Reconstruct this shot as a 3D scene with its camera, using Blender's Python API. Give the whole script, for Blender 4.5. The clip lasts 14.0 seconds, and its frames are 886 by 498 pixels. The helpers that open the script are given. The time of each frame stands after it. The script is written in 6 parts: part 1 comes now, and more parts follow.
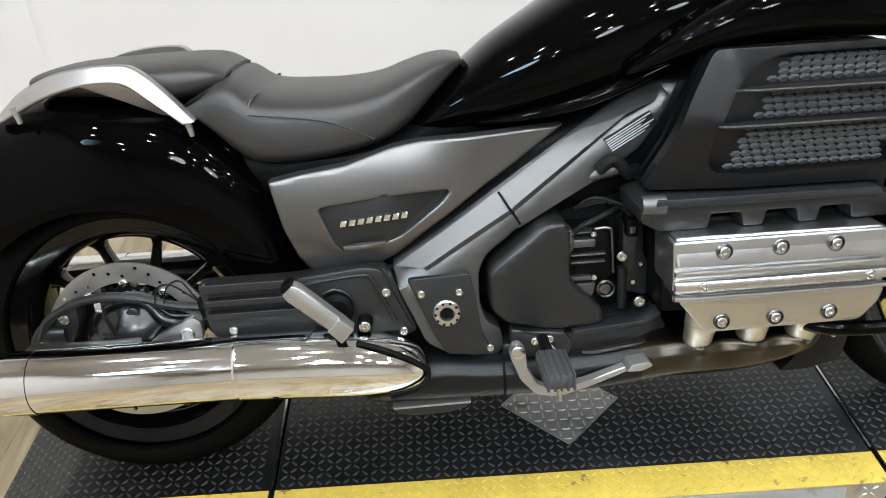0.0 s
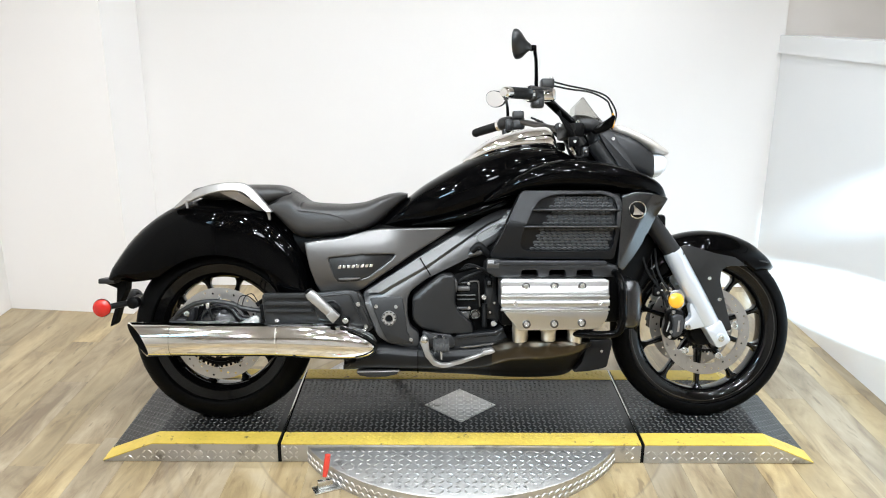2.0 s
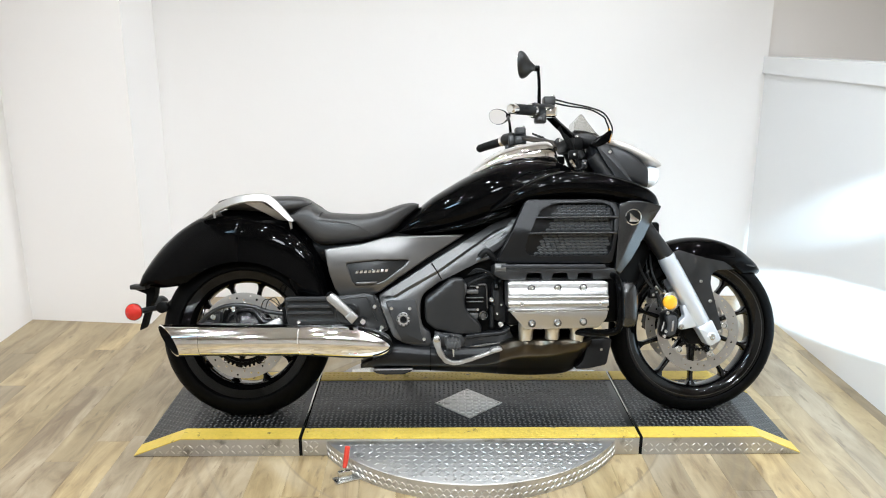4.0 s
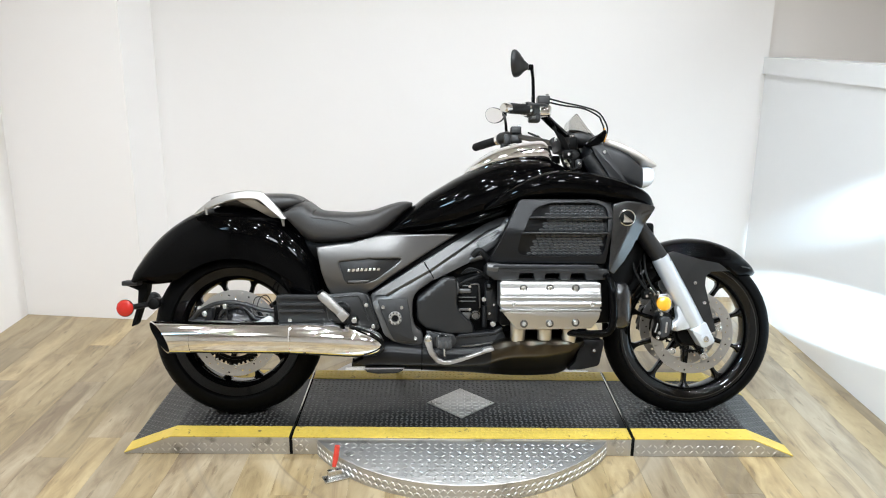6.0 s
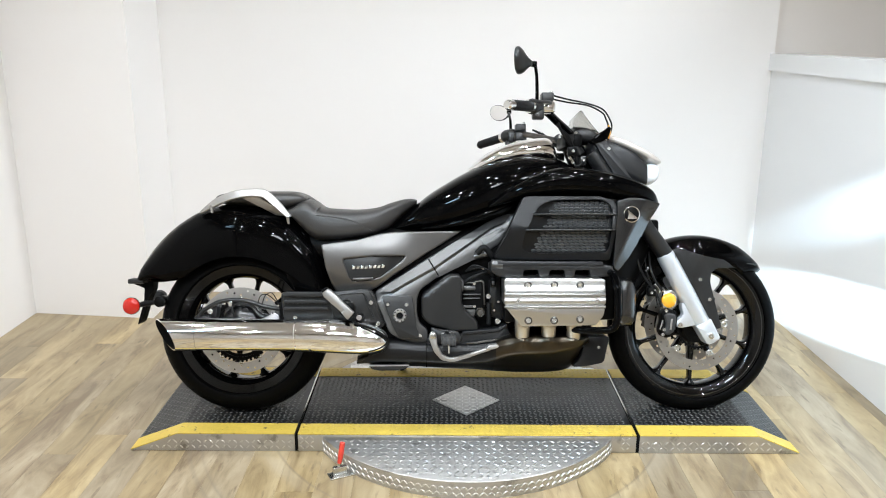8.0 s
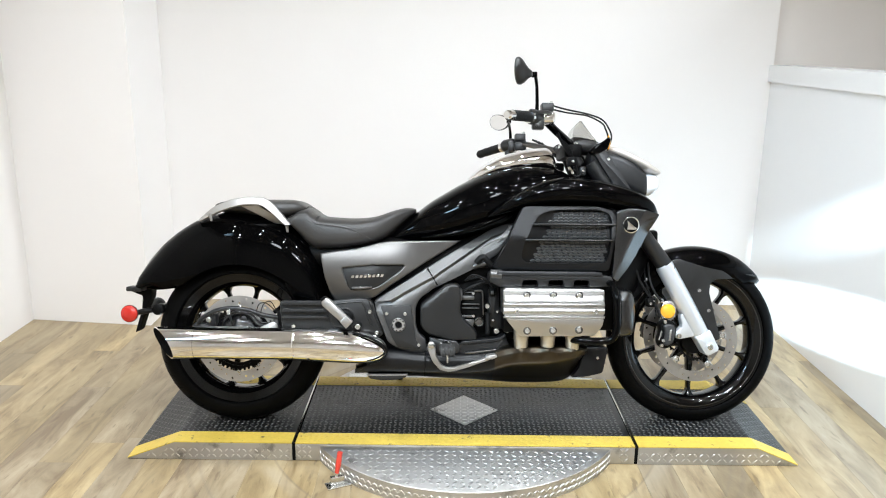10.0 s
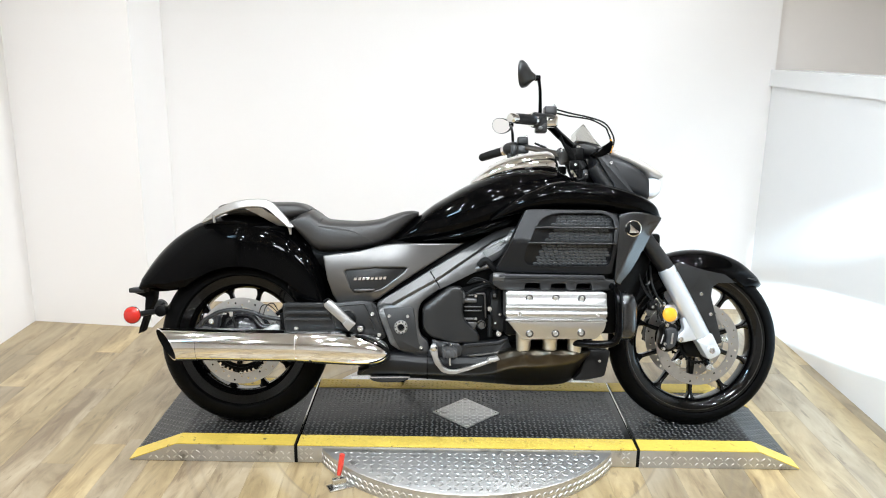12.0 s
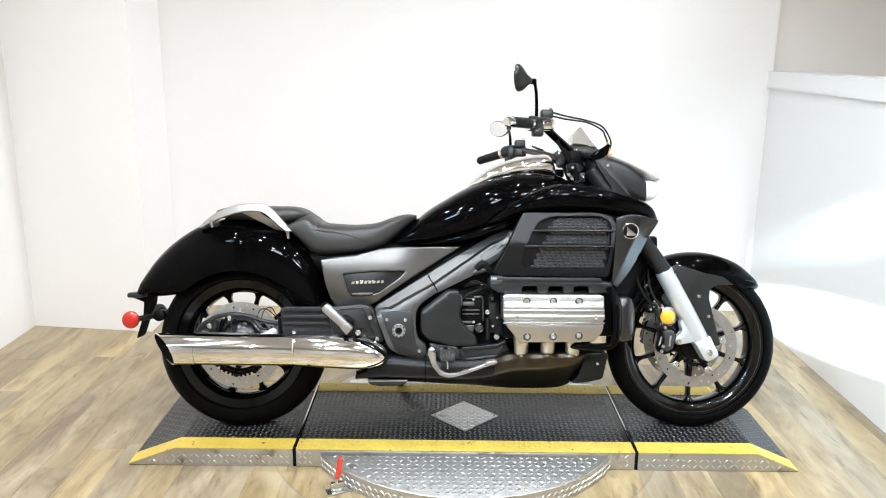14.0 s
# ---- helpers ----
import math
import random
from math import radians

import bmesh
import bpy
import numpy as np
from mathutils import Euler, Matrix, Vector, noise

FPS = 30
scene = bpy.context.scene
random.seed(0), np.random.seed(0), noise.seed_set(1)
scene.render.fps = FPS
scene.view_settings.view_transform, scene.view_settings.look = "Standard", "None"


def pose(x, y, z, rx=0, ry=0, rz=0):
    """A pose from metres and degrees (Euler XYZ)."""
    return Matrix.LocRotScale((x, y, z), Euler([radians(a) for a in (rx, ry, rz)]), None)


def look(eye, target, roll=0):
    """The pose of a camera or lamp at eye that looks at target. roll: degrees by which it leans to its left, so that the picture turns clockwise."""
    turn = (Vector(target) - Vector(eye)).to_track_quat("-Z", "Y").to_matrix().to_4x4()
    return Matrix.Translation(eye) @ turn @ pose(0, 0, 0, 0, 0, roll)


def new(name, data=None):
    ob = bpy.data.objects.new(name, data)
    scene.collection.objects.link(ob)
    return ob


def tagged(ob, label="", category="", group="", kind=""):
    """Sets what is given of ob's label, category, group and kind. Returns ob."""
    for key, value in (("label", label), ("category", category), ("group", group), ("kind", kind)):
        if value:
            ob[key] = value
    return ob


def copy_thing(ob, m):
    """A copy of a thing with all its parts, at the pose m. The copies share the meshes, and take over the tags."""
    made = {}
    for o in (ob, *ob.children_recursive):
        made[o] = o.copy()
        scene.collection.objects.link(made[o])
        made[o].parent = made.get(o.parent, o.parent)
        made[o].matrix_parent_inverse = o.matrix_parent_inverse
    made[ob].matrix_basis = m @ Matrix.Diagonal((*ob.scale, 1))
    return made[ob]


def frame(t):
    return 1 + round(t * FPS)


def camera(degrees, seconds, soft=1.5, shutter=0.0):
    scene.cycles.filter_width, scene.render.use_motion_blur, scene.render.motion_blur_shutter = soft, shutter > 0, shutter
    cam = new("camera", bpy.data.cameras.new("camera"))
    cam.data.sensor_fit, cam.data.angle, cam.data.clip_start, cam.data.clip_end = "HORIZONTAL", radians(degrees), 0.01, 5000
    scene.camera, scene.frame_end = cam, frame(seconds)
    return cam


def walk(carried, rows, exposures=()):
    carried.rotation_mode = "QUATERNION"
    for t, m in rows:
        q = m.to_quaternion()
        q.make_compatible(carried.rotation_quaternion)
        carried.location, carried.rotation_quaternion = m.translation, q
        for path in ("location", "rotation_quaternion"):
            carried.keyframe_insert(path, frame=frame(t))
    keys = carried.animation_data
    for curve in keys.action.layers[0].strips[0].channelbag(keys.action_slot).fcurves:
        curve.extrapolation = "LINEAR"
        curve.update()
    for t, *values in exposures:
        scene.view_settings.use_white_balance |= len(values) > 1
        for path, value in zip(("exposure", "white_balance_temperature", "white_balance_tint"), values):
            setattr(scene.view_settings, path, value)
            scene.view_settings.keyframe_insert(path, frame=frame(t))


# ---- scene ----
cam = camera(58.5, 14.0, soft=1.05)
PATH = [
    (0, (-0.257, -1.405, 1.317), (-0.232, 0.28, 0.241), -3.1),
    (0.1, (-0.238, -1.474, 1.311), (-0.234, 0.197, 0.305), -1.6),
    (0.2, (-0.229, -1.553, 1.345), (-0.193, 0.134, 0.367), 0.8),
    (0.3, (-0.201, -1.625, 1.37), (-0.172, 0.055, 0.38), 1),
    (0.4, (-0.186, -1.715, 1.373), (-0.19, -0.014, 0.421), -0.9),
    (0.5, (-0.164, -1.792, 1.391), (-0.183, -0.016, 0.471), -1.7),
    (0.6, (-0.154, -1.923, 1.354), (-0.192, -0.122, 0.607), -1.2),
    (0.7, (-0.183, -1.978, 1.424), (-0.164, -0.183, 0.662), -0.6),
    (0.8, (-0.19, -2.057, 1.437), (-0.123, -0.244, 0.722), -0.4),
    (0.9, (-0.2, -2.133, 1.451), (-0.09, -0.309, 0.772), -0.2),
    (1, (-0.207, -2.215, 1.465), (-0.076, -0.336, 0.794), -1.1),
    (1.1, (-0.191, -2.287, 1.462), (-0.026, -0.429, 0.895), -1),
    (1.2, (-0.178, -2.362, 1.457), (-0.011, -0.49, 0.937), -1.4),
    (1.3, (-0.158, -2.428, 1.461), (-0.03, -0.548, 0.959), -0.4),
    (1.4, (-0.139, -2.487, 1.457), (-0.052, -0.604, 0.959), -0.3),
    (1.5, (-0.128, -2.544, 1.462), (-0.057, -0.615, 0.937), -0.8),
    (1.6, (-0.112, -2.589, 1.456), (-0.06, -0.709, 0.942), -0.1),
    (1.7, (-0.096, -2.634, 1.453), (-0.037, -0.764, 0.904), 0.5),
    (1.8, (-0.081, -2.67, 1.452), (-0.053, -0.812, 0.861), 0.9),
    (1.9, (-0.071, -2.703, 1.45), (-0.054, -0.846, 0.857), 0.7),
    (2, (-0.072, -2.742, 1.451), (-0.066, -0.825, 0.881), 0.3),
    (2.1, (-0.113, -2.775, 1.456), (-0.08, -0.9, 0.921), 0.9),
    (2.2, (-0.155, -2.795, 1.46), (-0.119, -0.922, 0.92), 0.6),
    (2.3, (-0.154, -2.833, 1.459), (-0.114, -0.963, 0.91), 1.1),
    (2.4, (-0.158, -2.87, 1.449), (-0.121, -0.996, 0.911), 1.2),
    (2.5, (-0.156, -2.893, 1.444), (-0.115, -0.984, 0.848), -0.0),
    (2.6, (-0.167, -2.909, 1.441), (-0.114, -1.045, 0.87), -0.7),
    (2.7, (-0.176, -2.932, 1.447), (-0.115, -1.065, 0.887), -0.8),
    (2.8, (-0.175, -2.943, 1.452), (-0.118, -1.068, 0.917), 0),
    (2.9, (-0.174, -2.957, 1.459), (-0.127, -1.073, 0.957), 0.2),
    (3, (-0.171, -2.963, 1.461), (-0.129, -1.034, 0.935), 0.3),
    (3.2, (-0.165, -2.952, 1.456), (-0.13, -1.07, 0.945), 0.3),
    (5.5, (-0.101, -2.938, 1.448), (-0.081, -1.005, 0.935), 0.2),
    (6, (-0.098, -2.931, 1.452), (-0.081, -1.0, 0.93), 0.6),
    (6.5, (-0.094, -2.93, 1.451), (-0.08, -1.0, 0.927), 0.5),
    (7, (-0.096, -2.934, 1.447), (-0.082, -1.003, 0.927), 0.5),
    (7.5, (-0.092, -2.934, 1.449), (-0.079, -1.003, 0.928), 0.5),
    (8, (-0.087, -2.937, 1.445), (-0.089, -1.007, 0.922), 0.3),
    (8.2, (-0.085, -2.935, 1.45), (-0.079, -1.007, 0.919), 0.6),
    (10.5, (-0.093, -2.933, 1.451), (-0.092, -0.997, 0.95), 0.7),
    (11, (-0.098, -2.936, 1.449), (-0.095, -1.0, 0.947), 0.9),
    (11.5, (-0.103, -2.937, 1.452), (-0.103, -1.0, 0.954), 1.1),
    (12, (-0.101, -2.939, 1.449), (-0.098, -1.001, 0.953), 0.9),
    (12.5, (-0.098, -2.937, 1.451), (-0.096, -0.999, 0.954), 0.8),
    (13, (-0.096, -2.938, 1.457), (-0.103, -1.001, 0.96), 0.8),
    (13.5, (-0.097, -2.939, 1.454), (-0.098, -1.001, 0.961), 0.8),
    (14, (-0.085, -2.941, 1.455), (-0.087, -1.002, 0.964), 0.6),
]
walk(cam, [(t, look(eye, target, roll)) for t, eye, target, roll in PATH],
     exposures=[(0, 0.0), (0.5, 0.16), (1, 0.18), (2.5, 0.15), (5.5, 0.06), (8, 0.08), (10.5, 0.20), (14, 0.28)])

# ---- light ----
world = bpy.data.worlds.new("room_air")
world.use_nodes = True
scene.world = world
world.node_tree.nodes["Background"].inputs[0].default_value = (1.0, 0.97, 0.93, 1)
world.node_tree.nodes["Background"].inputs[1].default_value = 0.01
LAMP_POWER = 1150.0
CEIL = 3.1
WARM_WHITE = (0.868, 0.936, 1.0)
COOL_WHITE = (0.56, 0.81, 1.0)


def added_beam(eye, target, watts, degrees, blend, colour, soft=0.22):
    """A spot beam added to brighten part of the room."""
    data = bpy.data.lights.new("added_beam", "SPOT")
    data.energy, data.color, data.spot_size, data.spot_blend, data.shadow_soft_size = watts, colour, radians(degrees), blend, soft
    ob = new("added_beam", data)
    ob.matrix_world = look(eye, target)
    return ob


# fill beams added to brighten the right side, back wall and pier
BEAMS = [((-1.9, -2.7, 2.85), (1.60, -0.05, 0.05), 200, 56, 1.0, (0.50, 0.78, 1.0)), ((-0.6, -3.4, 2.85), (-0.4, 1.4, 0.35), 108, 62, 1.0, WARM_WHITE),
         ((0.7, -3.4, 2.85), (0.5, 1.4, 0.35), 108, 62, 1.0, WARM_WHITE), ((2.8, 0.95, 2.85), (-1.61, 1.2, 0.9), 290, 44, 1.0, WARM_WHITE)]
for eye, target, watts, degrees, blend, colour in BEAMS:
    added_beam(eye, target, watts, degrees, blend, colour)
# narrow beams added to make the two bright patches on the right wall
PATCH_HEADS = [((1.337, -2.42, 1.77), (1.667, 0.0, 0.86), 2600, 6.4, 0.9), ((1.337, -2.52, 0.84), (1.667, 0.0, 0.335), 5200, 6.4, 0.16)]
for eye, target, watts, degrees, blend in PATCH_HEADS:
    added_beam(eye, target, watts, degrees, blend, COOL_WHITE, 0.012)


# ---- materials ----
def material(name, base, rough=0.5, metal=0.0, coat=0.0, var=0.12, scale=30.0, bump=0.0, bump_scale=200.0, spec=0.5):
    """A surface with colour and gloss varied at two scales, and fine relief."""
    m = bpy.data.materials.new(name)
    m.use_nodes = True
    nt = m.node_tree
    b = nt.nodes["Principled BSDF"]
    b.inputs["Metallic"].default_value = metal
    b.inputs["Coat Weight"].default_value = coat
    b.inputs["Coat Roughness"].default_value = 0.03
    b.inputs["Specular IOR Level"].default_value = spec
    co = nt.nodes.new("ShaderNodeTexCoord")
    n1 = nt.nodes.new("ShaderNodeTexNoise")
    n1.inputs["Scale"].default_value = scale
    n1.inputs["Detail"].default_value = 5
    n2 = nt.nodes.new("ShaderNodeTexNoise")
    n2.inputs["Scale"].default_value = scale / 9
    n2.inputs["Detail"].default_value = 3
    nt.links.new(co.outputs["Object"], n1.inputs["Vector"])
    nt.links.new(co.outputs["Object"], n2.inputs["Vector"])
    add = nt.nodes.new("ShaderNodeMath")
    add.operation = "MULTIPLY_ADD"
    add.inputs[1].default_value = 0.5
    nt.links.new(n1.outputs["Fac"], add.inputs[0])
    half = nt.nodes.new("ShaderNodeMath")
    half.operation = "MULTIPLY"
    half.inputs[1].default_value = 0.5
    nt.links.new(n2.outputs["Fac"], half.inputs[0])
    nt.links.new(half.outputs[0], add.inputs[2])
    mix = nt.nodes.new("ShaderNodeMix")
    mix.data_type = "RGBA"
    mix.inputs["A"].default_value = (*[c * (1 - var) for c in base], 1)
    mix.inputs["B"].default_value = (*[min(1, c * (1 + var)) for c in base], 1)
    nt.links.new(add.outputs[0], mix.inputs["Factor"])
    nt.links.new(mix.outputs["Result"], b.inputs["Base Color"])
    rr = nt.nodes.new("ShaderNodeMapRange")
    rr.inputs["To Min"].default_value = max(0.0, rough * 0.8)
    rr.inputs["To Max"].default_value = min(1.0, rough * 1.2)
    nt.links.new(add.outputs[0], rr.inputs["Value"])
    nt.links.new(rr.outputs["Result"], b.inputs["Roughness"])
    if bump:
        n3 = nt.nodes.new("ShaderNodeTexNoise")
        n3.inputs["Scale"].default_value = bump_scale
        n3.inputs["Detail"].default_value = 4
        nt.links.new(co.outputs["Object"], n3.inputs["Vector"])
        bp = nt.nodes.new("ShaderNodeBump")
        bp.inputs["Strength"].default_value = bump
        bp.inputs["Distance"].default_value = 0.002
        nt.links.new(n3.outputs["Fac"], bp.inputs["Height"])
        nt.links.new(bp.outputs["Normal"], b.inputs["Normal"])
    return m


def soiled(m, dirt, scale, start, end, amount):
    """Adds specks or patches of dirt, by a noise pattern of the given scale, over a material's colour."""
    nt = m.node_tree
    b = nt.nodes["Principled BSDF"]
    under = b.inputs["Base Color"].links[0].from_socket
    co = nt.nodes.new("ShaderNodeTexCoord")
    noise = nt.nodes.new("ShaderNodeTexNoise")
    noise.inputs["Scale"].default_value, noise.inputs["Detail"].default_value, noise.inputs["Roughness"].default_value = scale, 6, 0.65
    nt.links.new(co.outputs["Object"], noise.inputs["Vector"])
    cut = nt.nodes.new("ShaderNodeMapRange")
    cut.inputs["From Min"].default_value, cut.inputs["From Max"].default_value, cut.inputs["To Max"].default_value = start, end, amount
    nt.links.new(noise.outputs["Fac"], cut.inputs["Value"])
    mix = nt.nodes.new("ShaderNodeMix")
    mix.data_type = "RGBA"
    mix.inputs["B"].default_value = (*dirt, 1)
    nt.links.new(cut.outputs["Result"], mix.inputs["Factor"])
    nt.links.new(under, mix.inputs["A"])
    nt.links.new(mix.outputs["Result"], b.inputs["Base Color"])
    return m


def glowing(name, colour, strength):
    m = bpy.data.materials.new(name)
    m.use_nodes = True
    b = m.node_tree.nodes["Principled BSDF"]
    b.inputs["Base Color"].default_value = (*colour, 1)
    b.inputs["Emission Color"].default_value = (*colour, 1)
    b.inputs["Emission Strength"].default_value = strength
    return m


def clear(name, colour, rough=0.03):
    m = bpy.data.materials.new(name)
    m.use_nodes = True
    b = m.node_tree.nodes["Principled BSDF"]
    b.inputs["Base Color"].default_value = (*colour, 1)
    b.inputs["Transmission Weight"].default_value = 1.0
    b.inputs["Roughness"].default_value = rough
    b.inputs["IOR"].default_value = 1.4
    return m


GLOSS_BLACK = material("gloss_black_paint", (0.0009, 0.0009, 0.0010), 0.03, var=0.1, scale=20, spec=0.09)
SATIN_BLACK = material("satin_black_plastic", (0.011, 0.011, 0.0111), 0.36, var=0.05, scale=60, spec=0.46)
MATT_BLACK = material("matt_black_metal", (0.003, 0.003, 0.003), 0.42, var=0.25, scale=40, bump=0.1, bump_scale=500, spec=0.09)
DARK_GREY = material("dark_grey_metallic_paint", (0.155, 0.151, 0.147), 0.34, metal=0.88, var=0.06, scale=60)
FRAME_GREY = material("frame_grey_paint", (0.125, 0.1235, 0.122), 0.40, metal=0.82, var=0.06, scale=60)
RIM_BLACK = material("gloss_black_wheel_paint", (0.002, 0.002, 0.002), 0.07, var=0.1, scale=20, spec=0.34)
RIM_BEAD = material("polished_black_rim_edge", (0.004, 0.004, 0.004), 0.05, var=0.05, scale=20, spec=1.0)
CHROME = material("chrome", (0.86, 0.855, 0.845), 0.05, metal=1.0, var=0.02, scale=15)
ALUMINIUM = material("brushed_aluminium", (0.55, 0.549, 0.546), 0.30, metal=1.0, var=0.05, scale=40)
FORK_SILVER = material("silver_paint", (0.66, 0.69, 0.73), 0.36, metal=0.6, var=0.04, scale=60)
SEAT_VINYL = material("black_seat_vinyl", (0.028, 0.026, 0.0245), 0.40, var=0.15, scale=40, bump=0.22, bump_scale=700, spec=0.5)
RUBBER = material("tyre_rubber", (0.0022, 0.0022, 0.0022), 0.5, var=0.25, scale=30, bump=0.2, bump_scale=300, spec=0.05)
GRIP_RUBBER = material("grip_rubber", (0.006, 0.006, 0.006), 0.6, var=0.2, scale=80, bump=0.3, bump_scale=600, spec=0.25)
PEG_RUBBER = material("worn_peg_rubber", (0.045, 0.044, 0.043), 0.6, var=0.2, scale=80, bump=0.2, bump_scale=600, spec=0.3)
DISC_STEEL = material("brake_disc_steel", (0.48, 0.47, 0.455), 0.34, metal=1.0, var=0.1, scale=50)
EXHAUST_BOX = material("satin_exhaust_steel", (0.070, 0.059, 0.045), 0.30, metal=1.0, var=0.15, scale=25)
HEADER = material("warm_header_steel", (0.62, 0.57, 0.48), 0.36, metal=0.9, var=0.15, scale=60)
DRIVE_BLACK = material("gloss_black_casting", (0.006, 0.0062, 0.0068), 0.20, var=0.15, scale=40, spec=0.6)
CALIPER_GREY = material("grey_anodised_caliper", (0.045, 0.046, 0.048), 0.40, metal=0.4, var=0.1, scale=60)
CASTING = material("dark_gloss_casting", (0.012, 0.0125, 0.014), 0.36, var=0.15, scale=40, bump=0.1, bump_scale=200, spec=0.45)
NACELLE = material("satin_charcoal_plastic", (0.012, 0.0124, 0.0135), 0.36, var=0.06, scale=60, spec=0.50)
PANEL_BLACK = material("satin_black_panel", (0.0050, 0.0051, 0.0056), 0.34, var=0.05, scale=60, spec=0.28)
NOSE_BLACK = material("gloss_black_panel", (0.005, 0.0052, 0.0058), 0.22, var=0.1, scale=60, spec=0.9)
SATIN_SILVER = material("satin_silver_paint", (0.40, 0.385, 0.37), 0.38, metal=0.8, var=0.05, scale=60)
VISOR = material("champagne_silver_paint", (0.60, 0.555, 0.515), 0.5, metal=0.5, var=0.04, scale=60)
DARK_STEEL = material("dark_socket_steel", (0.16, 0.155, 0.15), 0.3, metal=1.0, var=0.1, scale=100)
BOLT = material("bolt_steel", (0.62, 0.62, 0.60), 0.25, metal=1.0, var=0.08, scale=100)
MIRROR = material("mirror_glass", (0.9, 0.9, 0.9), 0.01, metal=1.0, var=0.01)
AMBER = material("amber_lens", (0.9, 0.42, 0.02), 0.12, coat=1.0, var=0.08, scale=120)
RED_LENS = material("red_lens", (0.46, 0.015, 0.008), 0.2, coat=0.3, var=0.08, scale=120)
TAIL_RED = material("smoked_red_lens", (0.030, 0.004, 0.004), 0.08, coat=0.8, var=0.1, scale=80)
SMOKE = clear("smoked_screen", (0.78, 0.77, 0.75))
# opaque; the lens's bright reflection is put into the pale colour
LENS = material("pale_headlight_lens", (0.86, 0.90, 0.95), 0.10, coat=0.6, var=0.05, scale=40)
LABEL = material("pale_print", (0.62, 0.62, 0.62), 0.5, var=0.1, scale=200)
YELLOW = material("worn_yellow_paint", (0.60, 0.435, 0.075), 0.5, var=0.35, scale=70, bump=0.15, bump_scale=150)
MAT_BLACK = material("black_coated_tread_plate", (0.0065, 0.0067, 0.007), 0.38, var=0.35, scale=12, bump=0.15, bump_scale=250)
# same metal as the plate, with the bars' glints put into a paler colour
TREAD_GLINT = material("aluminium_bar_glint", (0.62, 0.61, 0.59), 0.30, metal=0.95, var=0.12, scale=12)
# worn ridges, lightened further to put the bars' glints into the colour
TREAD_WORN_GLINT = material("worn_glinting_black_bars", (0.115, 0.115, 0.113), 0.32, metal=0.7, var=0.4, scale=15)
TREAD_ALU = material("aluminium_tread_plate", (0.50, 0.49, 0.475), 0.36, metal=0.85, var=0.18, scale=9, bump=0.1, bump_scale=120)
RED_GRIP = material("red_handle_rubber", (0.60, 0.05, 0.03), 0.45, var=0.1)
WALL_WHITE = material("white_wall_paint", (0.825, 0.794, 0.768), 0.55, var=0.02, scale=3, bump=0.06, bump_scale=180)
WALL_GLOSS = material("white_gloss_board", (0.80, 0.80, 0.80), 0.22, var=0.015, scale=3, bump=0.03, bump_scale=60)
WALL_TAN = material("tan_wall_paint", (0.74, 0.69, 0.645), 0.6, var=0.05, scale=4, bump=0.06, bump_scale=180)
WALL_ROOM = material("beige_room_wall_paint", (0.61, 0.585, 0.55), 0.7, var=0.1, scale=4)
CEILING_PAINT = material("beige_ceiling_paint", (0.52, 0.503, 0.482), 0.8, var=0.1, scale=5)
# near-black for gaps, holes, grooves, floor base and tail bracket
GAP_BLACK = material("gap_and_bracket_black", (0.003, 0.003, 0.003), 0.8, spec=0.1)
LAMP_GLOW = glowing("lamp_glow", WARM_WHITE, LAMP_POWER)


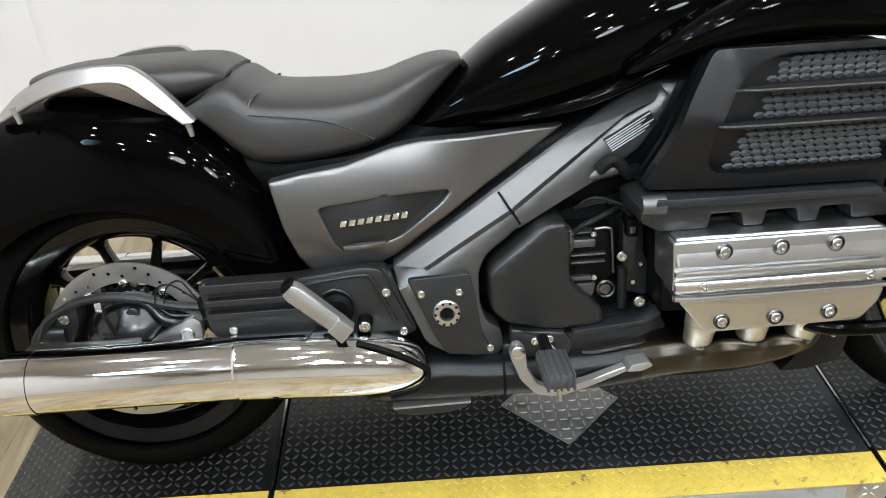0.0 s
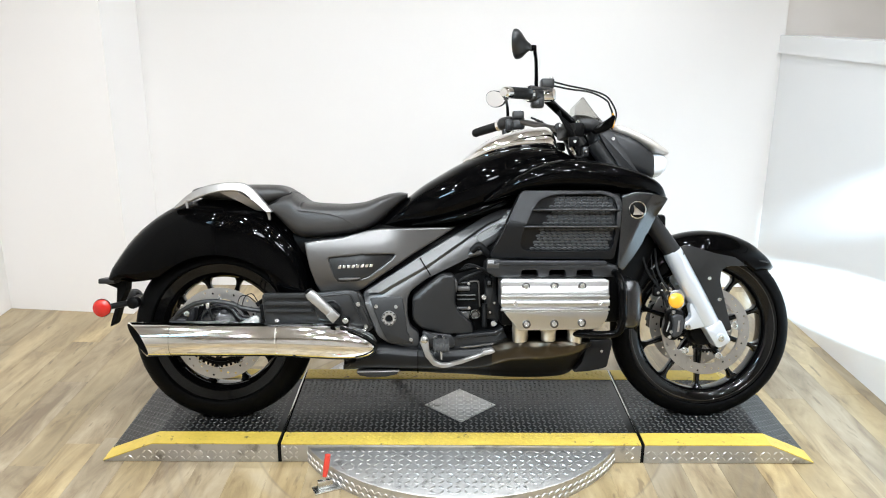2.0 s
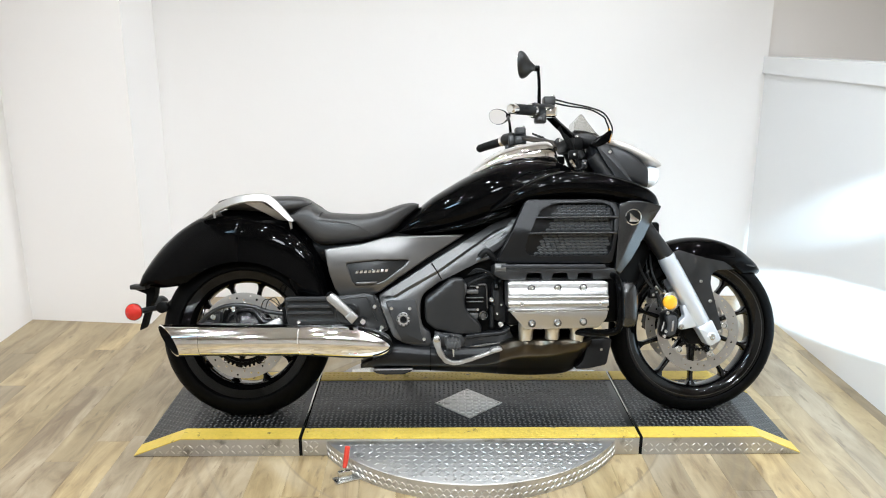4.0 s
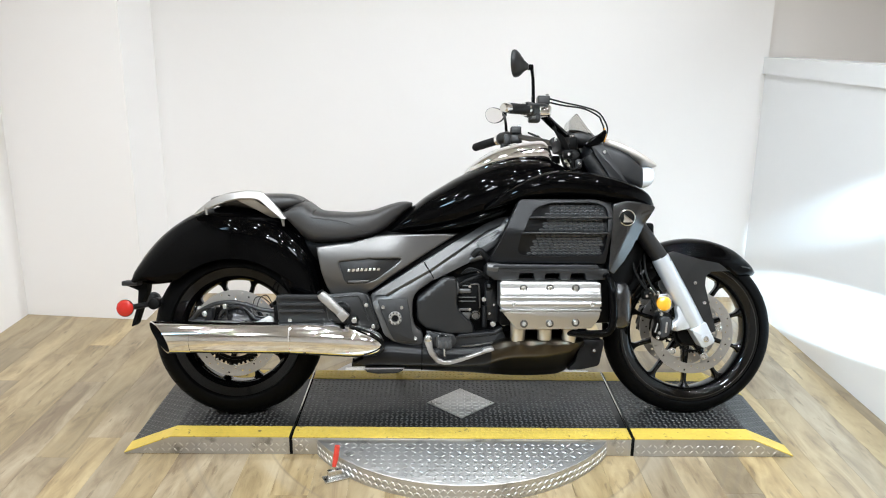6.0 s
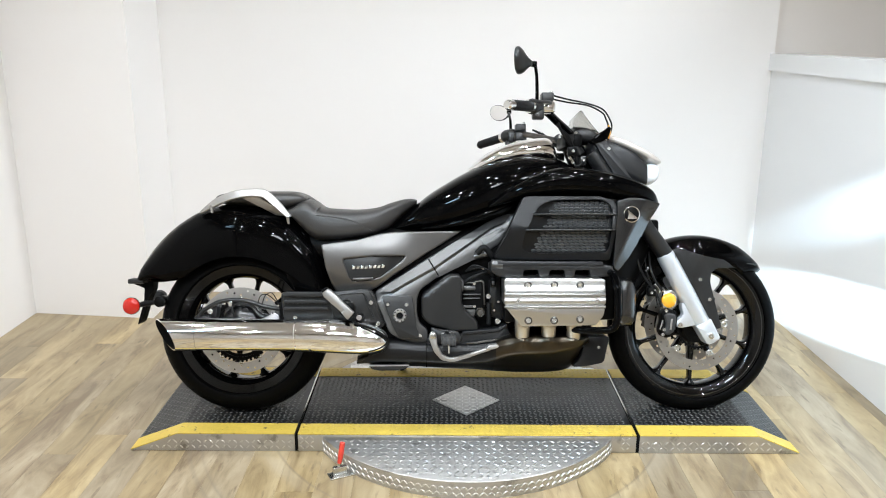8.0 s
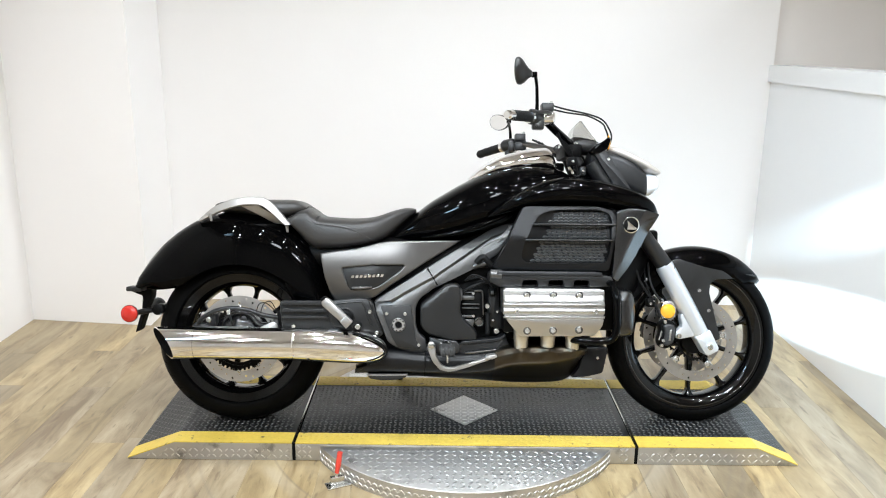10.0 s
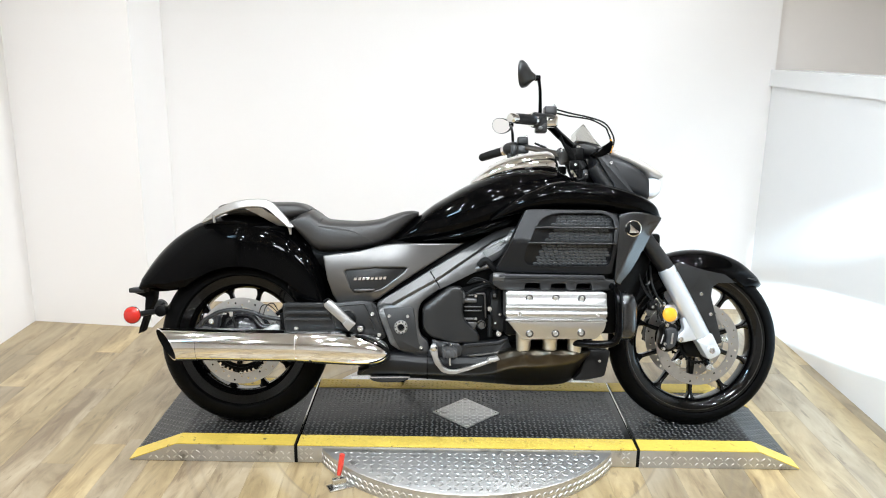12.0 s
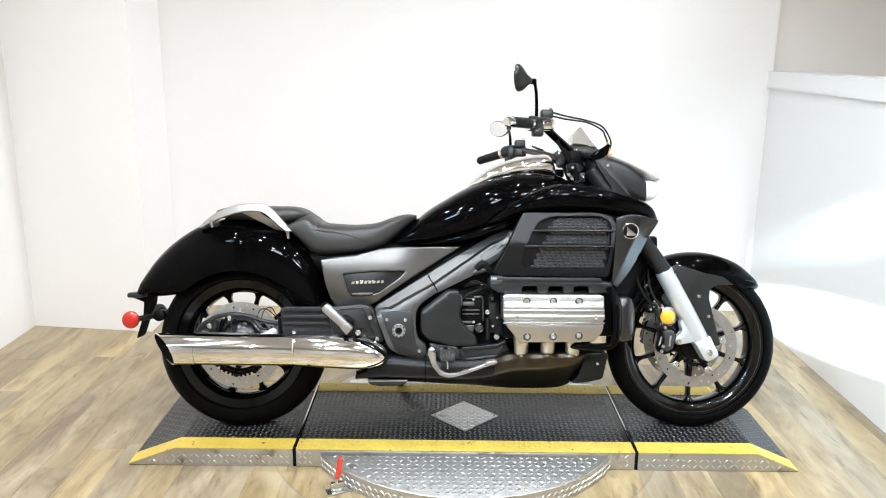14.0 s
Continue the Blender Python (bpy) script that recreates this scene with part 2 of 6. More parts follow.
def wood_floor():
    m = bpy.data.materials.new("wood_plank_vinyl")
    m.use_nodes = True
    nt = m.node_tree
    b = nt.nodes["Principled BSDF"]
    co = nt.nodes.new("ShaderNodeTexCoord")
    info = nt.nodes.new("ShaderNodeObjectInfo")
    shift = nt.nodes.new("ShaderNodeVectorMath")
    shift.operation = "MULTIPLY_ADD"
    shift.inputs[1].default_value = (12.0, 2.4, 3.0)
    comb = nt.nodes.new("ShaderNodeCombineXYZ")
    for k in range(3):
        mul = nt.nodes.new("ShaderNodeMath")
        mul.operation = "MULTIPLY"
        mul.inputs[1].default_value = (31.0, 57.0, 13.0)[k]
        nt.links.new(info.outputs["Random"], mul.inputs[0])
        nt.links.new(mul.outputs[0], comb.inputs[k])
    nt.links.new(co.outputs["Object"], shift.inputs[0])
    nt.links.new(comb.outputs[0], shift.inputs[2])
    grain = nt.nodes.new("ShaderNodeTexNoise")
    grain.inputs["Scale"].default_value = 1.1
    grain.inputs["Detail"].default_value = 7
    grain.inputs["Roughness"].default_value = 0.62
    grain.inputs["Distortion"].default_value = 0.8
    nt.links.new(shift.outputs[0], grain.inputs["Vector"])
    ramp = nt.nodes.new("ShaderNodeValToRGB")
    els = ramp.color_ramp.elements
    els[0].position, els[0].color = 0.33, (0.205, 0.148, 0.081, 1)
    els[1].position, els[1].color = 0.68, (0.475, 0.390, 0.250, 1)
    mid = els.new(0.5)
    mid.color = (0.355, 0.279, 0.166, 1)
    nt.links.new(grain.outputs["Fac"], ramp.inputs["Fac"])
    tone = nt.nodes.new("ShaderNodeMix")
    tone.data_type, tone.blend_type = "RGBA", "MULTIPLY"
    tone.inputs["Factor"].default_value = 1.0
    tr = nt.nodes.new("ShaderNodeMapRange")
    tr.inputs["To Min"].default_value, tr.inputs["To Max"].default_value = 0.70, 1.08
    nt.links.new(info.outputs["Random"], tr.inputs["Value"])
    nt.links.new(ramp.outputs["Color"], tone.inputs["A"])
    nt.links.new(tr.outputs["Result"], tone.inputs["B"])
    # planks lean to yellow or to grey-brown
    times = nt.nodes.new("ShaderNodeMath")
    times.operation = "MULTIPLY"
    times.inputs[1].default_value = 7.3
    nt.links.new(info.outputs["Random"], times.inputs[0])
    part_of = nt.nodes.new("ShaderNodeMath")
    part_of.operation = "FRACT"
    nt.links.new(times.outputs[0], part_of.inputs[0])
    hue = nt.nodes.new("ShaderNodeMix")
    hue.data_type = "RGBA"
    hue.inputs["A"].default_value = (1.10, 1.03, 0.86, 1)
    hue.inputs["B"].default_value = (0.86, 0.86, 0.94, 1)
    nt.links.new(part_of.outputs[0], hue.inputs["Factor"])
    tinted = nt.nodes.new("ShaderNodeMix")
    tinted.data_type, tinted.blend_type = "RGBA", "MULTIPLY"
    tinted.inputs["Factor"].default_value = 1.0
    nt.links.new(tone.outputs["Result"], tinted.inputs["A"])
    nt.links.new(hue.outputs["Result"], tinted.inputs["B"])
    # small dark knots and flecks
    knots = nt.nodes.new("ShaderNodeTexNoise")
    knots.inputs["Scale"].default_value, knots.inputs["Detail"].default_value = 3.2, 3
    nt.links.new(shift.outputs[0], knots.inputs["Vector"])
    kcut = nt.nodes.new("ShaderNodeMapRange")
    kcut.inputs["From Min"].default_value, kcut.inputs["From Max"].default_value, kcut.inputs["To Max"].default_value = 0.62, 0.72, 0.7
    nt.links.new(knots.outputs["Fac"], kcut.inputs["Value"])
    knotty = nt.nodes.new("ShaderNodeMix")
    knotty.data_type = "RGBA"
    knotty.inputs["B"].default_value = (0.13, 0.09, 0.05, 1)
    nt.links.new(kcut.outputs["Result"], knotty.inputs["Factor"])
    nt.links.new(tinted.outputs["Result"], knotty.inputs["A"])
    # old tyre arcs round the turntable and blotchy dirt
    geo = nt.nodes.new("ShaderNodeNewGeometry")
    dist = nt.nodes.new("ShaderNodeVectorMath")
    dist.operation = "DISTANCE"
    dist.inputs[1].default_value = (0.0, -0.085, 0.0)
    nt.links.new(geo.outputs["Position"], dist.inputs[0])
    wob = nt.nodes.new("ShaderNodeTexNoise")
    wob.inputs["Scale"].default_value = 2.2
    wob.inputs["Detail"].default_value = 4
    nt.links.new(geo.outputs["Position"], wob.inputs["Vector"])
    rad = nt.nodes.new("ShaderNodeMath")
    rad.operation = "MULTIPLY_ADD"
    rad.inputs[1].default_value = 0.02
    nt.links.new(wob.outputs["Fac"], rad.inputs[0])
    nt.links.new(dist.outputs["Value"], rad.inputs[2])
    arcs = nt.nodes.new("ShaderNodeValToRGB")
    arcs.color_ramp.interpolation = "EASE"
    ce = arcs.color_ramp.elements
    ce[0].position, ce[0].color = 0.0, (0, 0, 0, 1)
    ce[1].position, ce[1].color = 1.0, (0, 0, 0, 1)
    for pos, val in ((0.371, 0), (0.3745, 1.0), (0.378, 0), (0.497, 0), (0.504, 0.75), (0.509, 0.1), (0.519, 0.1), (0.525, 0.8), (0.531, 0)):
        el = ce.new(pos)
        el.color = (val, val, val, 1)
    scale = nt.nodes.new("ShaderNodeMath")
    scale.operation = "MULTIPLY"
    scale.inputs[1].default_value = 0.5
    nt.links.new(rad.outputs[0], scale.inputs[0])
    nt.links.new(scale.outputs[0], arcs.inputs["Fac"])
    keep = nt.nodes.new("ShaderNodeTexNoise")
    keep.inputs["Scale"].default_value = 3.5
    keep.inputs["Detail"].default_value = 6
    nt.links.new(geo.outputs["Position"], keep.inputs["Vector"])
    amount = nt.nodes.new("ShaderNodeMath")
    amount.operation = "MULTIPLY"
    nt.links.new(arcs.outputs["Color"], amount.inputs[0])
    nt.links.new(keep.outputs["Fac"], amount.inputs[1])
    worn = nt.nodes.new("ShaderNodeMix")
    worn.data_type = "RGBA"
    worn.inputs["B"].default_value = (0.16, 0.13, 0.10, 1)
    nt.links.new(amount.outputs[0], worn.inputs["Factor"])
    nt.links.new(knotty.outputs["Result"], worn.inputs["A"])
    # pale scuffed ring just outside the dark arc
    scuff = nt.nodes.new("ShaderNodeValToRGB")
    se = scuff.color_ramp.elements
    se[0].position, se[0].color = 0.376, (0, 0, 0, 1)
    se[1].position, se[1].color = 0.412, (0, 0, 0, 1)
    for pos, val in ((0.379, 1.0), (0.396, 0.9), (0.402, 0.35)):
        el = se.new(pos)
        el.color = (val, val, val, 1)
    nt.links.new(scale.outputs[0], scuff.inputs["Fac"])
    patchy = nt.nodes.new("ShaderNodeMapRange")
    patchy.inputs["From Min"].default_value, patchy.inputs["From Max"].default_value, patchy.inputs["To Max"].default_value = 0.40, 0.66, 0.5
    nt.links.new(keep.outputs["Fac"], patchy.inputs["Value"])
    scuffed = nt.nodes.new("ShaderNodeMath")
    scuffed.operation = "MULTIPLY"
    nt.links.new(scuff.outputs["Color"], scuffed.inputs[0])
    nt.links.new(patchy.outputs["Result"], scuffed.inputs[1])
    pale = nt.nodes.new("ShaderNodeMix")
    pale.data_type = "RGBA"
    pale.inputs["B"].default_value = (0.47, 0.42, 0.34, 1)
    nt.links.new(scuffed.outputs[0], pale.inputs["Factor"])
    nt.links.new(worn.outputs["Result"], pale.inputs["A"])
    stain = nt.nodes.new("ShaderNodeTexNoise")
    stain.inputs["Scale"].default_value, stain.inputs["Detail"].default_value, stain.inputs["Roughness"].default_value = 1.7, 8, 0.68
    nt.links.new(geo.outputs["Position"], stain.inputs["Vector"])
    cut = nt.nodes.new("ShaderNodeMapRange")
    cut.inputs["From Min"].default_value, cut.inputs["From Max"].default_value, cut.inputs["To Max"].default_value = 0.48, 0.68, 0.42
    nt.links.new(stain.outputs["Fac"], cut.inputs["Value"])
    dirty = nt.nodes.new("ShaderNodeMix")
    dirty.data_type = "RGBA"
    dirty.inputs["B"].default_value = (0.19, 0.15, 0.095, 1)
    nt.links.new(cut.outputs["Result"], dirty.inputs["Factor"])
    nt.links.new(pale.outputs["Result"], dirty.inputs["A"])
    nt.links.new(dirty.outputs["Result"], b.inputs["Base Color"])
    rr = nt.nodes.new("ShaderNodeMapRange")
    rr.inputs["To Min"].default_value, rr.inputs["To Max"].default_value = 0.24, 0.42
    nt.links.new(grain.outputs["Fac"], rr.inputs["Value"])
    nt.links.new(rr.outputs["Result"], b.inputs["Roughness"])
    bp = nt.nodes.new("ShaderNodeBump")
    bp.inputs["Strength"].default_value, bp.inputs["Distance"].default_value = 0.15, 0.002
    nt.links.new(grain.outputs["Fac"], bp.inputs["Height"])
    nt.links.new(bp.outputs["Normal"], b.inputs["Normal"])
    return m


WOOD = wood_floor()
soiled(YELLOW, (0.05, 0.045, 0.03), 28, 0.60, 0.68, 0.8)
soiled(TREAD_ALU, (0.10, 0.095, 0.085), 14, 0.56, 0.70, 0.6)
soiled(MAT_BLACK, (0.035, 0.033, 0.031), 9, 0.54, 0.74, 0.5)


# ---- mesh tools ----
def mesh_of(name, bm, mat, sharp=35):
    bmesh.ops.recalc_face_normals(bm, faces=bm.faces[:])
    me = bpy.data.meshes.new(name)
    bm.to_mesh(me)
    bm.free()
    for m in mat if isinstance(mat, (list, tuple)) else [mat]:
        me.materials.append(m)
    me.shade_smooth()
    me.set_sharp_from_angle(angle=radians(sharp))
    return me


def part(name, bm, mat, parent=None, label="", sharp=35):
    ob = new(name, mesh_of(name, bm, mat, sharp))
    ob.parent = parent
    return tagged(ob, label)


def thing(name, label, category, group="", kind="", m=None):
    ob = new(name)
    ob.empty_display_size = 0.1
    if m is not None:
        ob.matrix_world = m
    return tagged(ob, label, category, group, kind)


def smooth_path(pts, steps=5, closed=False):
    """A Catmull-Rom curve through the points."""
    pts = [Vector(p) for p in pts]
    n = len(pts)
    if n < 3:
        return pts
    out = []
    for i in range(n if closed else n - 1):
        if closed:
            a, b, c, d = pts[i - 1], pts[i], pts[(i + 1) % n], pts[(i + 2) % n]
        else:
            b, c = pts[i], pts[i + 1]
            a = pts[i - 1] if i else b + (b - c)
            d = pts[i + 2] if i + 2 < n else c + (c - b)
        for k in range(steps):
            t = k / steps
            out.append(0.5 * (2 * b + (c - a) * t + (2 * a - 5 * b + 4 * c - d) * t * t + (3 * b - a - 3 * c + d) * t ** 3))
    if not closed:
        out.append(pts[-1])
    return out


def rounded(outline, r=0.01, k=4):
    """A polygon (x, z) with its corners rounded."""
    out, n = [], len(outline)
    for i in range(n):
        p, a, c = Vector(outline[i]), Vector(outline[i - 1]), Vector(outline[(i + 1) % n])
        u, v = a - p, c - p
        d = min(r, u.length * 0.45, v.length * 0.45)
        s, e = p + u.normalized() * d, p + v.normalized() * d
        for j in range(k + 1):
            t = j / k
            out.append(tuple((1 - t) ** 2 * s + 2 * t * (1 - t) * p + t * t * e))
    return out


def plate(outline, y0, y1, bev=0.004, r=0.0, holes=(), yf=None, bm=None, seg=2, fine=0):
    """A slab with an outline in x and z from y0 (inner) to y1 (outer), its outer rim bevelled; yf(x, z) bends it sideways."""
    own = bmesh.new()
    loops = [rounded(outline, r) if r else outline, *holes]
    edges = []
    for loop in loops:
        vs = [own.verts.new((x, y0, z)) for x, z in loop]
        edges += [own.edges.new((vs[i - 1], vs[i])) for i in range(len(vs))]
    if holes:
        bmesh.ops.triangle_fill(own, use_beauty=True, edges=edges)
    else:
        own.faces.new(vs)
    got = bmesh.ops.extrude_face_region(own, geom=own.faces[:])
    tops = [v for v in got["geom"] if isinstance(v, bmesh.types.BMVert)]
    for v in tops:
        v.co.y = y1
    if bev:
        ring = [e for e in own.edges if len(e.link_faces) == 2 and all(abs(v.co.y - y1) < 1e-6 for v in e.verts) and e.calc_face_angle(0) > 0.6]
        bmesh.ops.bevel(own, geom=ring, offset=bev, segments=seg, affect="EDGES", profile=0.5, clamp_overlap=True)
    if yf and fine:
        zs = [v.co.z for v in own.verts]
        for k in range(1, fine):
            bmesh.ops.bisect_plane(own, geom=own.verts[:] + own.edges[:] + own.faces[:], plane_co=(0, 0, min(zs) + (max(zs) - min(zs)) * k / fine), plane_no=(0, 0, 1))
        xs, step = [v.co.x for v in own.verts], (max(zs) - min(zs)) / fine
        across = int((max(xs) - min(xs)) / step)
        for k in range(1, across):
            bmesh.ops.bisect_plane(own, geom=own.verts[:] + own.edges[:] + own.faces[:], plane_co=(min(xs) + (max(xs) - min(xs)) * k / across, 0, 0), plane_no=(1, 0, 0))
    if yf:
        bmesh.ops.triangulate(own, faces=[f for f in own.faces if len(f.verts) > 4])
        for v in own.verts:
            v.co.y += yf(v.co.x, v.co.z)
    return merge(own, bm)


def merge(own, bm):
    if bm is None:
        return own
    me = bpy.data.meshes.new("scratch")
    own.to_mesh(me)
    own.free()
    bm.from_mesh(me)
    bpy.data.meshes.remove(me)
    return bm


def skin(rings, bm=None, caps=True, closed=True):
    """Quads between rings of equal count."""
    bm = bm or bmesh.new()
    vs = [[bm.verts.new(p) for p in ring] for ring in rings]
    n = len(vs[0])
    for a, b in zip(vs, vs[1:]):
        for i in range(n if closed else n - 1):
            j = (i + 1) % n
            bm.faces.new((a[i], a[j], b[j], b[i]))
    if caps:
        bm.faces.new(vs[0][::-1])
        bm.faces.new(vs[-1])
    return bm


def tube(pts, r, n=12, steps=5, bm=None):
    """A round bar along a curve; r is one radius or one for each point."""
    if isinstance(r, (int, float)):
        r = [r] * len(pts)
    path = smooth_path(pts, steps)
    m = len(path)
    rad = [float(np.interp(i / (m - 1) * (len(pts) - 1), range(len(pts)), r)) for i in range(m)]
    rings, up = [], None
    for i, p in enumerate(path):
        d = (path[min(i + 1, m - 1)] - path[max(i - 1, 0)]).normalized()
        if up is None:
            up = d.orthogonal().normalized()
        up = (up - d * up.dot(d)).normalized()
        side = d.cross(up)
        rings.append([p + rad[i] * (math.cos(a) * up + math.sin(a) * side) for a in [2 * math.pi * k / n for k in range(n)]])
    return skin(rings, bm)


def lathe(profile, c, n=48, axis="y", bm=None, caps=True):
    """A turned body about an axis through c; profile of (along, radius)."""
    rings = []
    for a, r in profile:
        ring = []
        for k in range(n):
            u, v = r * math.cos(2 * math.pi * k / n), r * math.sin(2 * math.pi * k / n)
            ring.append({"y": (c[0] + u, c[1] + a, c[2] + v), "z": (c[0] + u, c[1] + v, c[2] + a), "x": (c[0] + a, c[1] + u, c[2] + v)}[axis])
        rings.append(ring)
    return skin(rings, bm, caps)


def body(stations, n=28, e=2.4, steps=4, bm=None):
    """A rounded body along x. Stations: x, middle y, low z, high z, half width."""
    path = smooth_stations(stations, steps)
    rings = []
    for x, yc, zb, zt, hw in path:
        zc, hz = (zb + zt) / 2, (zt - zb) / 2
        ring = []
        for k in range(n):
            a = 2 * math.pi * k / n
            c, s = math.cos(a), math.sin(a)
            ring.append((x, yc + hw * math.copysign(abs(c) ** (2 / e), c), zc + hz * math.copysign(abs(s) ** (2 / e), s)))
        rings.append(ring)
    return skin(rings, bm)


def smooth_stations(st, steps):
    out = []
    for i in range(len(st) - 1):
        b, c = np.array(st[i], float), np.array(st[i + 1], float)
        a = np.array(st[i - 1], float) if i else 2 * b - c
        d = np.array(st[i + 2], float) if i + 2 < len(st) else 2 * c - b
        for k in range(steps):
            t = k / steps
            out.append(0.5 * (2 * b + (c - a) * t + (2 * a - 5 * b + 4 * c - d) * t * t + (3 * b - a - 3 * c + d) * t ** 3))
    return out + [np.array(st[-1], float)]


def box(lo, hi, bev=0.003, bm=None, seg=2):
    own = bmesh.new()
    bmesh.ops.create_cube(own, size=1)
    for v in own.verts:
        v.co = Vector([(l + h) / 2 + c * (h - l) for l, h, c in zip(lo, hi, v.co)])
    if bev:
        bmesh.ops.bevel(own, geom=own.edges[:], offset=bev, segments=seg, affect="EDGES", profile=0.5, clamp_overlap=True)
    return merge(own, bm)


def moved(bm, by):
    bmesh.ops.translate(bm, verts=bm.verts[:], vec=by)
    return bm


def circle(cx, cz, r, n=16):
    return [(cx + r * math.cos(2 * math.pi * k / n), cz + r * math.sin(2 * math.pi * k / n)) for k in range(n)]


# ---- room ----
FLOOR_X, FLOOR_Y = (-2.26, 3.2), (-5.4, 1.42)


def slab(name, lo, hi, mat, label, category="wall"):
    ob = part(name, box(lo, hi, 0.0), mat)
    return tagged(ob, label, category, kind="structure")


slab("ceiling", (-2.4, -5.5, CEIL), (3.3, 1.55, CEIL + 0.1), CEILING_PAINT, "beige painted ceiling above the display bay", "ceiling")
slab("wall_back", (-1.61, 1.42, 0), (1.675, 1.54, CEIL), WALL_WHITE, "smooth white painted back wall of the display bay")
pier = bmesh.new()
skin([[(-2.26, 1.045, z), (-1.61, 0.972, z), (-1.61, 1.54, z), (-2.26, 1.54, z)] for z in (0, CEIL)], pier)
tagged(part("wall_pier", pier, WALL_WHITE), "white painted wall section standing forward of the back wall", "wall", kind="structure")
slab("wall_left", (-2.38, -0.9, 0), (-2.26, 1.54, CEIL), WALL_WHITE, "white painted side wall beside the pier")
slab("wall_left_room", (-2.38, -5.5, 0), (-2.26, -0.9, CEIL), WALL_ROOM, "beige wall of the room before the bay")
slab("wall_right", (1.667, -1.2, 0), (1.80, 1.42, 1.268), WALL_GLOSS, "glossy white half-height side wall")
slab("trim", (1.652, -1.2, 1.268), (1.83, 1.42, 1.356), WALL_GLOSS, "white board cap along the half-height wall", "trim")
slab("wall_far_right", (3.2, -5.5, 0), (3.3, 1.54, CEIL), WALL_TAN, "tan painted wall beyond the half-height wall")
# tan instead of white: the dimmer light here is put into the colour
slab("wall_side_back", (1.675, 1.46, 0), (3.2, 1.54, CEIL), WALL_TAN, "wall above and beyond the half wall, its dimmer light put in as tan")
slab("wall_front", (-2.4, -5.5, 0), (3.3, -5.4, CEIL), WALL_ROOM, "beige wall at the far end of the room")


def ceiling_spot(m):
    ob = thing("ceiling_spotlight", "small round recessed ceiling spotlight, lit", "ceiling light", "ceiling spotlights", m=m)
    # unseen deep rim, added to keep lamplight off the wall tops
    part("rim", lathe([(0, 0.064), (-0.034, 0.064), (-0.036, 0.060), (-0.034, 0.056), (-0.002, 0.050), (0, 0.032)], (0, 0, 0), 24, "z"), MATT_BLACK, ob)
    disc_face = bmesh.new()
    disc_face.faces.new([disc_face.verts.new((0.033 * math.cos(2 * math.pi * k / 20), 0.033 * math.sin(2 * math.pi * k / 20), -0.005)) for k in range(20)])
    part("bulb", disc_face, LAMP_GLOW, ob)
    return ob


first_spot = None
for row, yy in enumerate((-3.9, -3.0, -2.1, -1.2, -0.3)):
    for col in range(5):
        m = pose(-1.7 + 0.85 * col + (0.2 if row % 2 else 0), yy, CEIL)
        first_spot = copy_thing(first_spot, m) if first_spot else ceiling_spot(m)


# unseen housings, added where the fill beams start
def added_spot(eye, target):
    ob = thing("track_spotlight", "unseen black spotlight housing, added to go with a fill beam, hung from the ceiling", "spotlight", "track spotlights", m=look(eye, target))
    part("housing", lathe([(0.16, 0.02), (0.155, 0.05), (0.02, 0.058), (0.0, 0.06), (0.0, 0.052), (0.05, 0.048), (0.05, 0.001)], (0, 0, 0.0), 28, "z"), MATT_BLACK, ob)
    top = ob.matrix_world.inverted() @ Vector((eye[0], eye[1], CEIL))
    part("stem", tube([(0, 0, 0.12), tuple(top)], 0.012, 10), MATT_BLACK, ob)


for eye, target, *_ in BEAMS:
    added_spot(eye, target)

# unseen stand, added to carry the two patch beams
work = thing("work_light", "unseen twin-headed lamp stand, added to make the bright patches on the right wall", "work light", m=pose(1.337, -2.60, 0))
part("pole", tube([(0, 0, 0.02), (0, 0, 1.82)], 0.014, 12), MATT_BLACK, work)
for k in range(3):
    a = 2 * math.pi * k / 3
    part("leg", tube([(0, 0, 0.16), (0.22 * math.cos(a), 0.22 * math.sin(a), 0.008)], 0.008, 8), MATT_BLACK, work)
for eye, target, *_ in PATCH_HEADS:
    head = part("lamp_head", lathe([(-0.10, 0.03), (-0.09, 0.05), (-0.02, 0.056), (-0.02, 0.048), (-0.06, 0.044), (-0.06, 0.001)], (0, 0.06, eye[2]), 24), MATT_BLACK, work)

# ---- turntable and ramps ----
HTOP = 0.068
YN, YF = -0.39, 0.19
YM = -0.1075


def lozenges(spots, z_of, length=0.0190, width=0.0058, high=0.0024, flip=None, tilt=45):
    """Raised bars of tread plate, in turn along both diagonals."""
    verts, faces = [], []
    for i, (x, y, turn) in enumerate(spots):
        a = radians(tilt if turn else tilt - 90)
        ux, uy = math.cos(a), math.sin(a)
        ring = [(-0.5, 0), (-0.15, 0.5), (0.15, 0.5), (0.5, 0), (0.15, -0.5), (-0.15, -0.5)]
        b = len(verts)
        for k, s in ((0, 1.0), (1, 0.62)):
            for p, q in ring:
                px, py = x + s * (p * length * ux - q * width * uy), y + s * (p * length * uy + q * width * ux)
                verts.append((px, py, z_of(px, py) + k * high - 0.0004))
        faces += [[b + 6 + j for j in range(6)]]
        faces += [[b + j, b + (j + 1) % 6, b + 6 + (j + 1) % 6, b + 6 + j] for j in range(6)]
    if flip:
        verts = [flip(v) for v in verts]
    me = bpy.data.meshes.new("tread")
    me.from_pydata(verts, [], faces)
    return me


